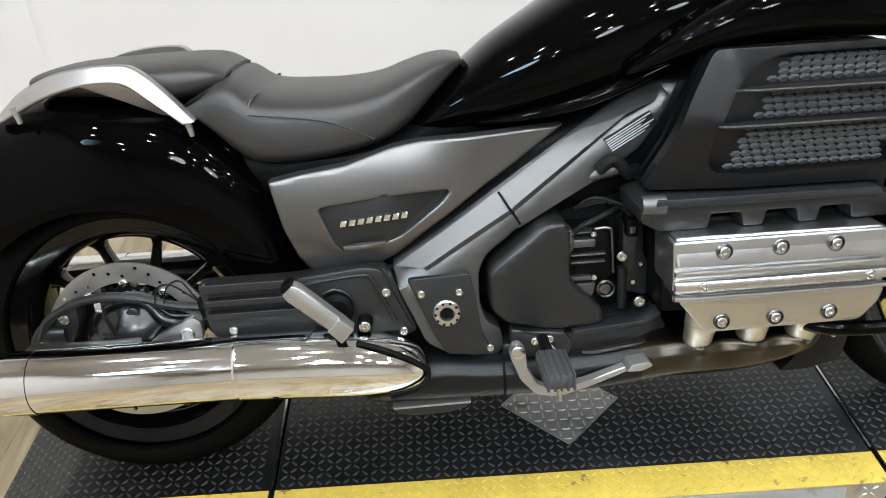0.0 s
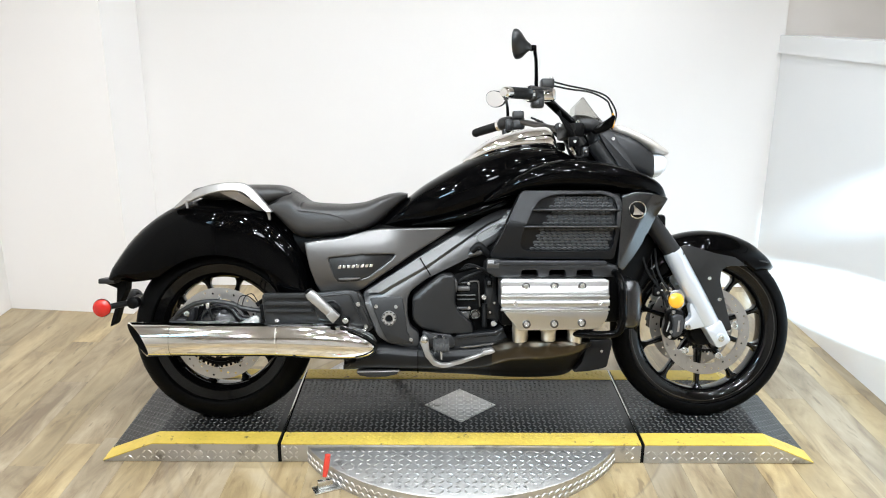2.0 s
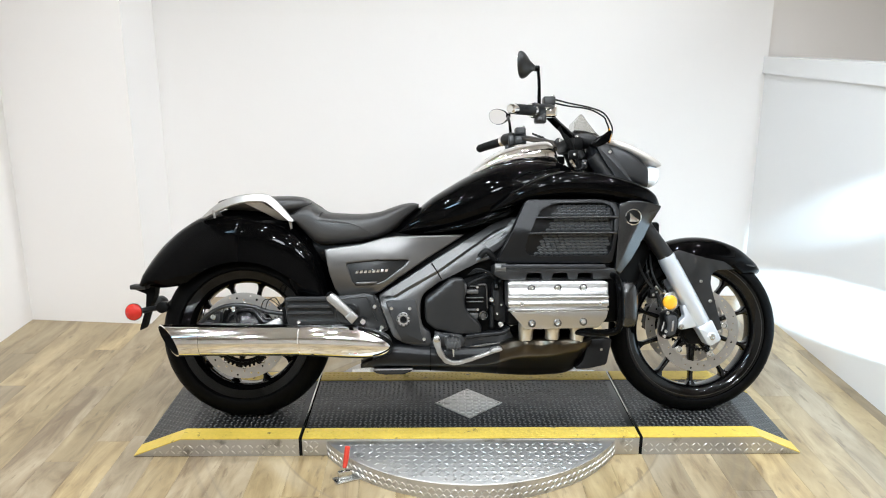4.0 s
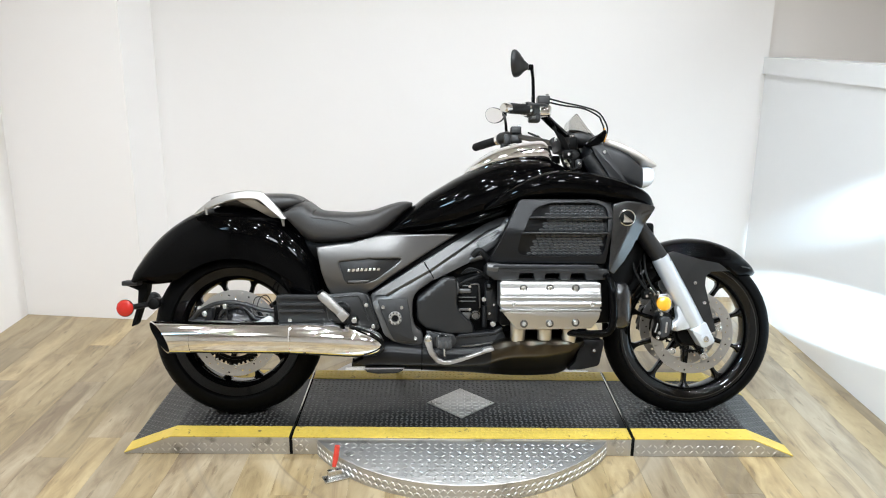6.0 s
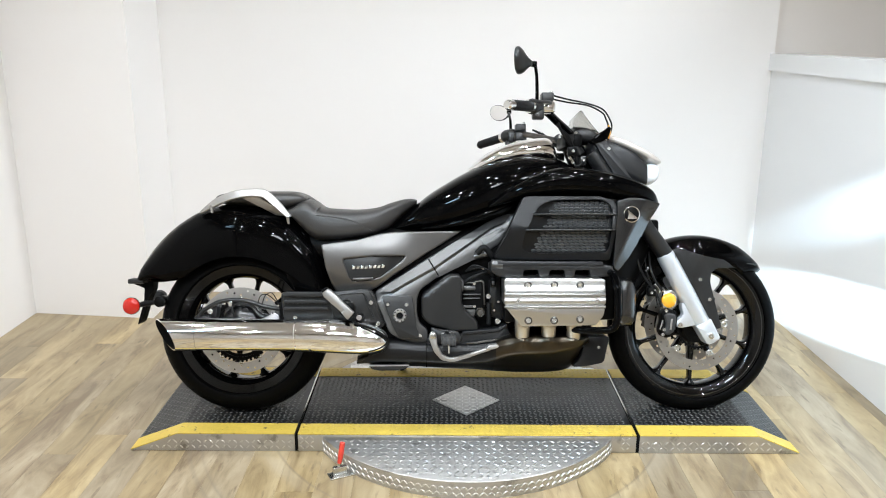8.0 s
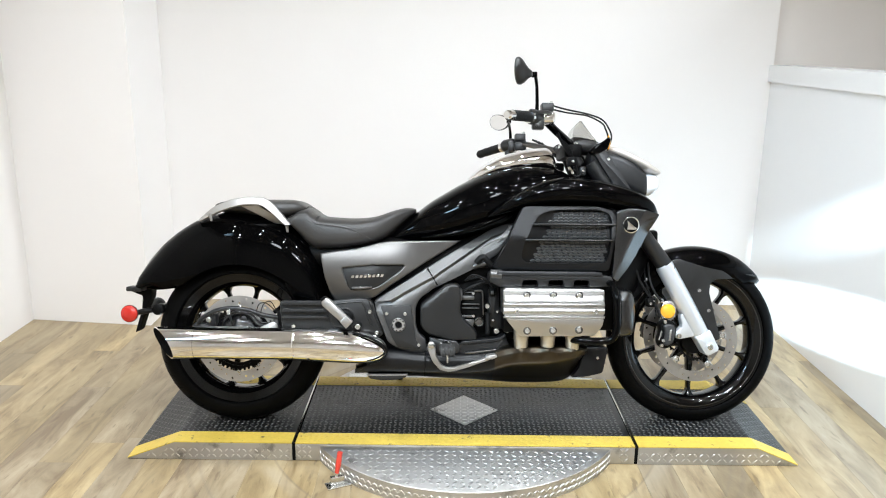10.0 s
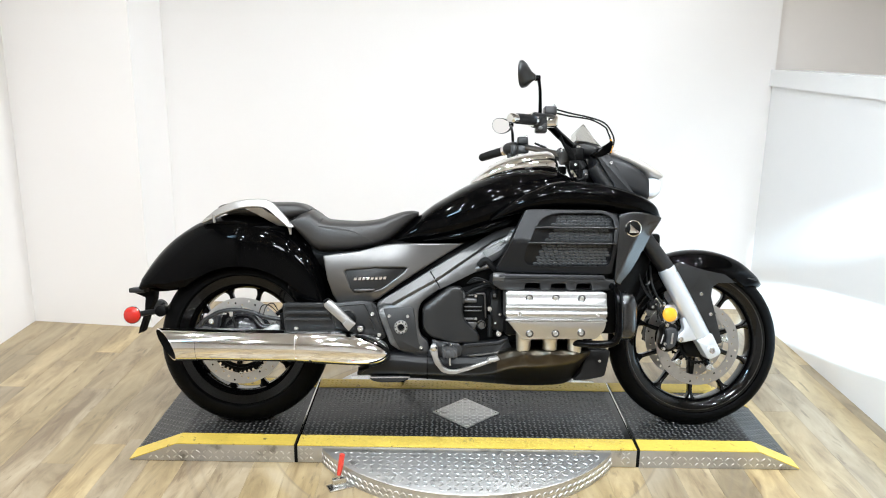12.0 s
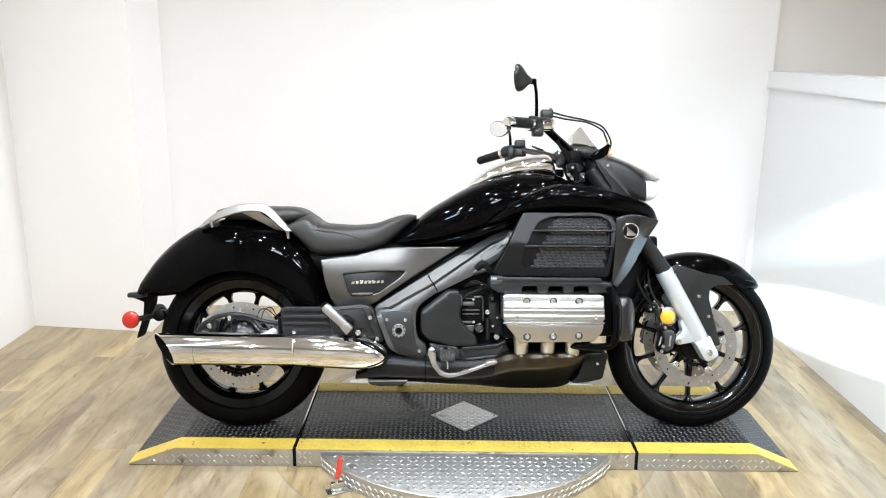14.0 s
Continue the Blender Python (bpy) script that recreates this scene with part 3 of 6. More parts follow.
def tread_spots(x0, x1, y0, y1, pitch=0.0185, inside=None):
    out = []
    for i in range(int((x1 - x0) / pitch)):
        for j in range(int((y1 - y0) / pitch)):
            x, y = x0 + (i + 0.5) * pitch, y0 + (j + 0.5) * pitch
            if inside is None or inside(x, y):
                out.append((x, y, (i + j) % 2))
    return out


def tread(name, me, mat, parent):
    me.materials.append(mat)
    ob = new(name, me)
    ob.parent = parent
    return tagged(ob, kind="stuff")


deck = thing("display_platform", "black tread-plate motorcycle display platform with yellow edge stripes", "platform")
part("deck", box((-0.604, YN + 0.003, 0.0), (0.604, YF, HTOP), 0.004), MAT_BLACK, deck)
part("near_stripe", box((-0.604, YN, HTOP - 0.002), (0.604, YN + 0.078, HTOP + 0.0022), 0.001), YELLOW, deck, "worn yellow painted stripe")
part("far_stripe", box((-0.604, YF - 0.085, HTOP - 0.002), (0.604, YF, HTOP + 0.0022), 0.001), YELLOW, deck, "worn yellow painted stripe")
part("side_plate", box((-0.604, YN, 0.002), (0.604, YN + 0.003, HTOP - 0.003), 0.0008), TREAD_ALU, deck, "bright aluminium tread-plate side")
tread("deck_tread", lozenges(tread_spots(-0.6, 0.6, YN + 0.082, YF - 0.088), lambda x, y: HTOP), TREAD_WORN_GLINT, deck)
tread("stripe_tread", lozenges(tread_spots(-0.6, 0.6, YF - 0.082, YF) + tread_spots(-0.6, 0.6, YN + 0.003, YN + 0.078), lambda x, y: HTOP + 0.0022, high=0.0016), YELLOW, deck)
dia = bmesh.new()
skin([[(0.0, YM - 0.128, z), (0.131, YM, z), (0.0, YM + 0.128, z), (-0.131, YM, z)] for z in (HTOP, HTOP + 0.0035)], dia)
bmesh.ops.translate(dia, verts=dia.verts[:], vec=(0.003, -0.005, 0))
part("diamond_plate", dia, TREAD_ALU, deck, "square bare aluminium tread-plate patch set cornerwise")
diamond_spots = [(0.003 + (i - j) * 0.0141, YM - 0.005 + (i + j) * 0.0141, (i + j) % 2) for i in range(-5, 6) for j in range(-5, 6) if abs((i - j) * 0.0141) + abs((i + j) * 0.0141) < 0.118]
tread("diamond_tread", lozenges(diamond_spots, lambda x, y: HTOP + 0.0035, 0.020, 0.0056, tilt=90), TREAD_GLINT, deck)
for sx in (-0.112, 0.118):
    part("screw", lathe([(0, 0.004), (0.002, 0.0036), (0.0028, 0.001)], (sx, YM - 0.005, HTOP + 0.0035), 10, "z"), BOLT, deck)


def ramp(sign, foot, edge):
    """An end section: flat, then sloping down to the floor."""
    ob = thing("ramp_section", "sloping end ramp of black tread plate with yellow stripes", "ramp", "end ramps")
    a, b, c = 0.616 * sign, edge * sign, foot * sign
    prof = [(a, 0.0), (a, HTOP), (b, HTOP), (c, 0.004), (c, 0.0)]

    def strip(y0, y1, dz, lo=False):
        bm = bmesh.new()
        rings = [[(x, y, (z + dz) if z > 0.001 else 0.0) for x, z in prof] for y in (y0, y1)]
        return skin(rings, bm)

    part("deck", strip(YN + 0.003, YF, 0.0), MAT_BLACK, ob, sharp=20)

    def top_z(x, y):
        f = (abs(x) - edge) / (foot - edge)
        return HTOP if f <= 0 else HTOP + (0.004 - HTOP) * f

    def stripe(y0, y1):
        bm = bmesh.new()
        skin([[(x, y, z + d) for x, z, d in ((a, HTOP, -0.001), (a, HTOP, 0.0022), (b, HTOP, 0.0022), (c, 0.004, 0.0022), (c, 0.004, -0.001), (b, HTOP, -0.001))]
              for y in (y0, y1)], bm)
        return bm

    part("near_stripe", stripe(YN, YN + 0.078), YELLOW, ob, "worn yellow painted stripe", 20)
    if sign < 0:
        part("far_stripe", box((b, YF - 0.085, HTOP - 0.002), (a, YF, HTOP + 0.0022), 0.001), YELLOW, ob, "worn yellow painted stripe")
    else:
        part("far_stripe", stripe(YF - 0.085, YF), YELLOW, ob, "worn yellow painted stripe", 20)
    bm = bmesh.new()
    skin([[(x, y, max(0.001, z - 0.0015)) for x, z in prof[:4]] for y in (YN, YN + 0.003)], bm)
    part("side_plate", bm, TREAD_ALU, ob, "bright aluminium tread-plate side", 20)
    lo, hi = sorted((a, c))
    tread("deck_tread", lozenges(tread_spots(lo, hi - 0.005, YN + 0.082, YF - 0.088), top_z), TREAD_WORN_GLINT, ob)
    spots = [(x, z, t) for x, z, t in tread_spots(lo, hi, 0.006, HTOP - 0.004, 0.0215) if z < top_z(x, 0) - 0.012]
    tread("side_tread", lozenges(spots, lambda x, y: 0, flip=lambda v: (v[0], YN - v[2] - 0.0003, v[1])), TREAD_GLINT, ob)
    return ob


ramp(-1, 1.205, 1.035)
ramp(1, 1.19, 1.04)
side_spots = [(x, z, t) for x, z, t in tread_spots(-0.6, 0.6, 0.008, HTOP - 0.004) if abs(x) > 0.54]
tread("side_tread", lozenges(side_spots, lambda x, y: 0, flip=lambda v: (v[0], YN - v[2] - 0.0003, v[1])), TREAD_GLINT, deck)
for sx in (-0.61, 0.61):
    part("joint_strip", box((sx - 0.0055, YN + 0.001, 0.001), (sx + 0.0055, YF, HTOP - 0.012), 0.001), GAP_BLACK, deck)
    part("joint_edge", box((sx - 0.004, YN + 0.09, HTOP - 0.004), (sx + 0.001, YF, HTOP + 0.0015), 0.0005), BOLT, deck, "bare metal edge of the joint")

for xa, xb, ya, yb in ((-0.485, -0.405, 0.191, 0.24), (0.455, 0.560, 0.191, 0.22)):
    part("far_bracket", box((xa, ya, 0.002), (xb, yb, HTOP - 0.004), 0.003), BOLT, deck, "bare metal bracket on the far edge")

disc = thing("turntable_disc", "round bare aluminium tread-plate turntable base on the floor", "turntable")
DZ, DR, DY = 0.062, 0.600, -0.085
disc_bm = lathe([(0.0, DR), (DZ - 0.002, DR), (DZ, DR - 0.003), (DZ, 0.02)], (0, DY, 0), 120, "z")
part("round_plate", disc_bm, TREAD_ALU, disc)
tread("plate_tread", lozenges(tread_spots(-0.6, 0.6, DY - 0.61, YN - 0.004, 0.026, lambda x, y: x * x + (y - DY) ** 2 < (DR - 0.018) ** 2),
                              lambda x, y: DZ, 0.0255, 0.0072), TREAD_GLINT, disc)
tread("rim_tread", lozenges([(x * DR, z, t) for x, z, t in tread_spots(-1.1, 1.1, 0.005, DZ, 0.021)], lambda x, y: 0, 0.0215, 0.0058,
                            flip=lambda v: ((DR + v[2]) * math.sin(v[0] / DR), DY - (DR + v[2]) * math.cos(v[0] / DR), v[1])), TREAD_GLINT, disc)

lock = thing("locking_lever", "red-gripped locking lever with a steel toggle clamp beside the turntable", "lever", m=pose(-0.440, -0.548, 0, 0, 0, 25))
part("bracket", box((-0.035, -0.025, 0.0), (0.055, 0.02, 0.006), 0.002), BOLT, lock)
part("pivot", box((-0.02, -0.01, 0.006), (0.03, 0.008, 0.035), 0.004), BOLT, lock)
part("arm", tube([(0.0, 0, 0.02), (0.005, 0, 0.05)], 0.006, 10), BOLT, lock)
part("red_grip", tube([(0.004, 0, 0.045), (0.012, 0.004, 0.075), (0.02, 0.008, 0.115)], [0.007, 0.0095, 0.009], 12), RED_GRIP, lock, "red rubber grip")

# ---- motorcycle ----
BIKE = pose(0.022, -0.175, HTOP, 0, 0, 1.2) @ pose(0, 0, 0, -13.0)
bike = thing("motorcycle", "black cruiser motorcycle with chrome mufflers leaning on its side stand", "motorcycle", m=BIKE)
RX, RZ, FX, FZ = -0.852, 0.312, 0.838, 0.312


def mirrored(fn):
    for s in (-1, 1):
        fn(s)


def bolt(x, y, z, r, parent, s=-1, mat=BOLT, deep=0.006):
    part("bolt", lathe([(0, r), (s * deep * 0.7, r), (s * deep, r * 0.8), (s * deep, r * 0.45), (s * deep * 0.5, r * 0.4), (s * deep * 0.5, 0.0003)], (x, y, z), 14), mat, parent)


def wheel(name, cx, cz, radius, width, rim_r, turn, label):
    w = width / 2
    lip = rim_r + 0.012
    rim = lathe([(-w * 0.78, lip), (-w * 0.74, lip + 0.004), (-w * 0.66, lip), (-w * 0.62, rim_r - 0.006), (-w * 0.3, rim_r - 0.022), (w * 0.3, rim_r - 0.022),
                 (w * 0.62, rim_r - 0.006), (w * 0.66, lip), (w * 0.74, lip + 0.004), (w * 0.78, lip), (w * 0.72, rim_r - 0.018), (w * 0.5, rim_r - 0.034), (w * 0.3, rim_r - 0.037),
                 (-w * 0.3, rim_r - 0.037), (-w * 0.5, rim_r - 0.034), (-w * 0.72, rim_r - 0.018), (-w * 0.78, lip)], (cx, 0, cz), 96, caps=False)
    ob = part(name, rim, RIM_BLACK, bike, label, 40)
    prof = []
    for k in range(25):
        a = radians(-118 + 236 * k / 24)
        y = w * 1.0 * math.sin(a) / math.sin(radians(90)) if abs(a) < radians(90) else w * math.sin(a)
        mid = max(radius - 0.42 * width, lip + 0.006)
        r = mid + (radius - mid) * math.cos(a) if math.cos(a) > 0 else mid + (mid - lip) * 1.25 * math.cos(a) / abs(math.cos(radians(118))) * 0.8
        prof.append((y, r))
    part("tyre", lathe(prof, (cx, 0, cz), 128, caps=False), RUBBER, ob, "black road tyre with worn tread")
    # grooves laid on the tyre as black slivers, their shade put into colour
    verts, faces = [], []
    mid = max(radius - 0.42 * width, lip + 0.006)
    for side in (-1, 1):
        for k in range(34):
            for j, (a0, a1, sl) in enumerate(((14, 46, 0.10), (34, 66, 0.085))):
                th0 = 2 * math.pi * (k + 0.5 * j) / 34 + (0.03 if side > 0 else 0)
                b = len(verts)
                for q in range(5):
                    a = radians(a0 + (a1 - a0) * q / 4)
                    th, r = th0 + sl * q / 4, mid + (radius - mid) * math.cos(a) + 0.0004
                    half = (0.0016 + 0.0016 * math.sin(math.pi * q / 4)) / radius
                    for t in (th - half, th + half):
                        verts.append((cx + r * math.cos(t), side * w * math.sin(a) * 1.002, cz + r * math.sin(t)))
                faces += [[b + 2 * q, b + 2 * q + 1, b + 2 * q + 3, b + 2 * q + 2] for q in range(4)]
    me = bpy.data.meshes.new("tread_groove")
    me.from_pydata(verts, [], faces)
    me.materials.append(GAP_BLACK)
    tread_ob = new("tread_groove", me)
    tread_ob.parent = ob
    tagged(tread_ob, kind="stuff")
    for yy in (-1, 1):
        ring = [(0.0045 * math.sin(2 * math.pi * k / 8), lip - 0.010 + 0.0045 * math.cos(2 * math.pi * k / 8)) for k in range(9)]
        part("rim_bead", lathe([(yy * w * 0.70 + a, r) for a, r in ring], (cx, 0, cz), 96, caps=False), RIM_BEAD, ob, sharp=60)
    part("hub", lathe([(-0.075, 0.03), (-0.07, 0.052), (-0.03, 0.06), (0.03, 0.06), (0.07, 0.052), (0.075, 0.03)], (cx, 0, cz), 40), MATT_BLACK, ob)
    # ten cast spokes that flow into the hub and the rim with round fillets
    r_in, r_out, fil = 0.058, rim_r - 0.033, 0.028
    for k in range(10):
        a = radians(36 * k + turn)
        ca, sa = math.cos(a), math.sin(a)
        rings = []
        for f in (0.0, 0.05, 0.11, 0.20, 0.40, 0.60, 0.78, 0.84, 0.89, 0.93, 0.965, 0.985, 1.0):
            rr = r_in + (r_out - r_in) * f
            d = min(fil, r_out - rr)
            hw = 0.0072 + 0.006 * (1 - f) ** 2 + fil - math.sqrt(max(0.0, fil * fil - (fil - d) ** 2))
            hy = 0.017 + 0.012 * (1 - f) ** 2 + 0.008 * max(0.0, f - 0.8) / 0.2
            rings.append([(cx + rr * ca - p * hw * sa, q * hy, cz + rr * sa + p * hw * ca)
                          for p, q in ((-1, -0.5), (-0.8, -0.85), (-0.35, -1), (0.35, -1), (0.8, -0.85), (1, -0.5), (1, 0.5), (0.8, 0.85), (0.35, 1), (-0.35, 1), (-0.8, 0.85), (-1, 0.5))])
        part("spoke", skin(rings), RIM_BLACK, ob, sharp=50)
    return ob


def brake_disc(cx, cz, r, y, parent, s, floating=False):
    holes = [circle(cx, cz, r * 0.76, 72)]
    for k in range(36):
        a, rr = 2 * math.pi * k / 36, r * (0.83, 0.88, 0.93)[k % 3]
        holes.append(circle(cx + rr * math.cos(a), cz + rr * math.sin(a), 0.0042, 8))
    part("brake_disc", plate(circle(cx, cz, r, 96), y, y + s * 0.005, 0, holes=holes), DISC_STEEL, parent, "drilled steel brake disc")
    if floating:
        # ten-lobed black carrier with small buttons, and a toothed sensor ring
        inner = [(cx + (r * (0.74 if k % 2 else 0.66)) * math.cos(2 * math.pi * k / 20), cz + (r * (0.74 if k % 2 else 0.66)) * math.sin(2 * math.pi * k / 20)) for k in range(20)]
        part("disc_carrier", plate(inner, y + s * 0.001, y + s * 0.006, 0.001, r=0.006, holes=[circle(cx, cz, r * 0.55, 32)]), MATT_BLACK, parent)
        spots, big = [2 * math.pi * (k + 0.5) / 10 for k in range(10)], 0.0075
    else:
        # five tabs bolted straight to the wheel
        spots, big = [radians(72 * k + 9) for k in range(5)], 0.0125
        for a in spots:
            u, v = (math.cos(a), math.sin(a)), (-math.sin(a), math.cos(a))
            tab = [(cx + q * r * u[0] + p * v[0], cz + q * r * u[1] + p * v[1]) for q, p in ((0.79, -0.024), (0.79, 0.024), (0.70, 0.014), (0.585, 0.011), (0.585, -0.011), (0.70, -0.014))]
            part("disc_tab", plate(tab, y, y + s * 0.005, 0.001, 0.008), DISC_STEEL, parent)
    for a in spots:
        q = 0.74 if floating else 0.655
        part("disc_button", lathe([(0, big), (s * 0.008, big), (s * 0.009, big * 0.75), (s * 0.006, big * 0.55), (s * 0.006, 0.0005)],
                                  (cx + r * q * math.cos(a), y, cz + r * q * math.sin(a)), 16), BOLT, parent)
    teeth, tr = (44, r * 0.735) if floating else (36, r * 0.50)
    cog = []
    for k in range(teeth):
        for f, q in ((0.0, 0.93), (0.12, 1.0), (0.5, 1.0), (0.62, 0.93)):
            a = 2 * math.pi * (k + f) / teeth
            cog.append((cx + q * tr * math.cos(a), cz + q * tr * math.sin(a)))
    part("sensor_ring", plate(cog, y + s * 0.008, y + s * 0.011, 0, holes=[circle(cx, cz, tr * 0.84, 36)]), MATT_BLACK, parent, "black toothed sensor ring")


rear = wheel("rear_wheel", RX, RZ, 0.314, 0.18, 0.226, 2.5, "black cast ten-spoke rear wheel")
front = wheel("front_wheel", FX, FZ, 0.318, 0.13, 0.254, 17, "black cast ten-spoke front wheel")
brake_disc(RX, RZ, 0.158, -0.088, rear, -1, True)
brake_disc(FX, FZ, 0.155, -0.072, front, -1)
brake_disc(FX, FZ, 0.155, 0.072, front, 1)
part("axle_nut", lathe([(0, 0.028), (-0.02, 0.028), (-0.024, 0.02), (-0.024, 0.001)], (RX, -0.1, RZ), 24), BOLT, rear)

# rear mudguard: a shell swept round the rear axle
def rear_fender():
    def outer(th):
        return float(np.interp(th, (18, 24, 34, 48, 64, 90, 104, 111, 117, 127, 140, 148, 153), (0.345, 0.362, 0.395, 0.435, 0.463, 0.470, 0.470, 0.466, 0.460, 0.452, 0.442, 0.438, 0.428)))

    def wide(th):
        return float(np.interp(th, (18, 60, 90, 120, 145, 153), (0.155, 0.165, 0.165, 0.155, 0.13, 0.105)))

    def low(th):
        return float(np.interp(th, (18, 30, 60, 125, 134, 144, 149, 153), (0.296, 0.282, 0.276, 0.274, 0.277, 0.316, 0.376, 0.405)))

    shape = [(-0.97, 0.0), (-1.0, 0.2), (-1.0, 0.45), (-0.95, 0.66), (-0.82, 0.83), (-0.58, 0.94), (-0.3, 0.985), (0, 1.0)]
    shape = shape + [(-y, f) for y, f in shape[-2::-1]]
    rings = []
    for k in range(57):
        th = 18 + 135 * k / 56
        ro, w, lo = outer(th), wide(th), low(th)
        a = radians(th)
        out = [(y * w, lo + (ro - lo) * f) for y, f in shape]
        inn = [(y * (w - 0.008), lo + 0.001 + (ro - 0.009 - lo) * f) for y, f in shape[::-1]]
        rings.append([(RX + r * math.cos(a), y, RZ + r * math.sin(a)) for y, r in out + inn])
    return skin(rings)


fender = part("rear_fender", rear_fender(), GLOSS_BLACK, bike, "gloss black rear mudguard", 50)
for s in (-1, 1):
    part("inner_liner", plate([(-0.70, 0.62), (-0.62, 0.69), (-0.56, 0.60), (-0.52, 0.47), (-0.53, 0.43), (-0.64, 0.43), (-0.68, 0.50)], s * 0.10, s * 0.125, 0.014, 0.02, seg=4), GLOSS_BLACK, bike)

# grab rails
def grab_rail(s):
    top = smooth_path([(-0.990, 0.744), (-0.955, 0.772), (-0.923, 0.793), (-0.866, 0.817), (-0.811, 0.826), (-0.760, 0.827), (-0.733, 0.819), (-0.697, 0.786), (-0.652, 0.732)], 5)
    low = smooth_path([(-0.980, 0.740), (-0.945, 0.756), (-0.905, 0.774), (-0.858, 0.790), (-0.812, 0.799), (-0.772, 0.800), (-0.745, 0.793), (-0.711, 0.765), (-0.668, 0.727)], 5)
    rings = []
    for i, (a, b) in enumerate(zip(top, low)):
        k = i / (len(top) - 1)
        y = s * (0.128 + 0.050 * math.sin(math.pi / 2 * min(1, k * 1.7 + 0.08)))
        rings.append([(a.x, y - s * 0.022, a.y - 0.001), (a.x, y - s * 0.003, a.y + 0.001), (a.x, y + s * 0.002, a.y - 0.002), (b.x, y + s * 0.012, b.y + 0.003),
                      (b.x, y + s * 0.010, b.y), (b.x, y - s * 0.014, b.y - 0.001)])
    rail = part("grab_rail", skin(rings), SATIN_SILVER, bike, "satin silver passenger grab rail", 28)
    for x, z in ((-0.935, 0.745), (-0.664, 0.706)):
        part("rail_foot", tube([(x, s * 0.160, z - 0.002), (x - 0.004, s * 0.162, z + 0.026)], [0.004, 0.007], 8), SATIN_SILVER, rail)
    part("rail_insert", plate([(-0.832, 0.797), (-0.771, 0.799), (-0.715, 0.763), (-0.673, 0.730), (-0.718, 0.735), (-0.775, 0.768)], s * 0.142, s * 0.168, 0.004, 0.006, yf=lambda x, z: s * 0.75 * (z - 0.800), fine=6), SATIN_SILVER, rail)


mirrored(grab_rail)

# seats
pillion = part("passenger_seat", body([(-0.948, 0, 0.792, 0.803, 0.06), (-0.932, 0, 0.780, 0.811, 0.102), (-0.892, 0, 0.770, 0.819, 0.126), (-0.80, 0, 0.764, 0.823, 0.142), (-0.715, 0, 0.752, 0.824, 0.148),
                                       (-0.660, 0, 0.757, 0.823, 0.146), (-0.630, 0, 0.766, 0.816, 0.138), (-0.606, 0, 0.778, 0.801, 0.120)], 36, 2.9), SEAT_VINYL, bike, "black vinyl passenger seat pad")
seat = part("rider_seat", body([(-0.680, 0, 0.738, 0.752, 0.150), (-0.656, 0, 0.722, 0.768, 0.160), (-0.622, 0, 0.684, 0.790, 0.168), (-0.594, 0, 0.655, 0.793, 0.174), (-0.570, 0, 0.641, 0.776, 0.178),
                                (-0.545, 0, 0.637, 0.764, 0.181), (-0.49, 0, 0.637, 0.759, 0.184), (-0.42, 0, 0.646, 0.757, 0.182), (-0.355, 0, 0.660, 0.764, 0.168), (-0.305, 0, 0.688, 0.781, 0.146),
                                (-0.265, 0, 0.726, 0.793, 0.120), (-0.232, 0, 0.757, 0.797, 0.092), (-0.208, 0, 0.778, 0.793, 0.062)], 52, 3.5, 5), SEAT_VINYL, bike, "black vinyl dished rider seat")
for s in (-1, 1):
    part("crease", tube([(-0.552, s * 0.135, 0.763), (-0.560, s * 0.155, 0.757), (-0.566, s * 0.168, 0.742), (-0.566, s * 0.1765, 0.728)], [0.001, 0.004, 0.004, 0.001], 8), SEAT_VINYL, seat)
    part("pad_gap", tube([(-0.600, s * 0.09, 0.797), (-0.616, s * 0.135, 0.778), (-0.650, s * 0.152, 0.762), (-0.676, s * 0.154, 0.750)], [0.001, 0.004, 0.004, 0.001], 8), MATT_BLACK, seat)
    part("seam", tube([(-0.565, s * 0.1785, 0.735), (-0.50, s * 0.1858, 0.728), (-0.44, s * 0.1850, 0.717), (-0.395, s * 0.1775, 0.697), (-0.365, s * 0.168, 0.680)], 0.0015, 6), SEAT_VINYL, seat)

# fuel tank
tank = part("fuel_tank", body([(-0.325, 0, 0.664, 0.676, 0.06), (-0.305, 0, 0.660, 0.694, 0.098), (-0.265, 0, 0.660, 0.732, 0.118), (-0.205, 0, 0.662, 0.780, 0.130), (-0.155, 0, 0.664, 0.819, 0.142), (-0.095, 0, 0.665, 0.856, 0.158), (-0.04, 0, 0.672, 0.888, 0.170),
                               (0.03, 0, 0.690, 0.922, 0.182), (0.10, 0, 0.715, 0.947, 0.190), (0.18, 0, 0.745, 0.962, 0.193), (0.27, 0, 0.775, 0.958, 0.185), (0.33, 0, 0.80, 0.941, 0.165), (0.375, 0, 0.84, 0.912, 0.12)],
                              56, 2.35, 6), GLOSS_BLACK, bike, "gloss black fuel tank", 50)
for s in (-1, 1):
    # the moulded crease low along the flank
    part("flank_crease", body([(-0.19, s * 0.118, 0.682, 0.690, 0.006), (-0.12, s * 0.144, 0.688, 0.704, 0.012), (-0.02, s * 0.166, 0.706, 0.730, 0.016), (0.06, s * 0.178, 0.736, 0.758, 0.014), (0.12, s * 0.186, 0.765, 0.778, 0.006)], 16, 2.2, 5), GLOSS_BLACK, tank, sharp=60)
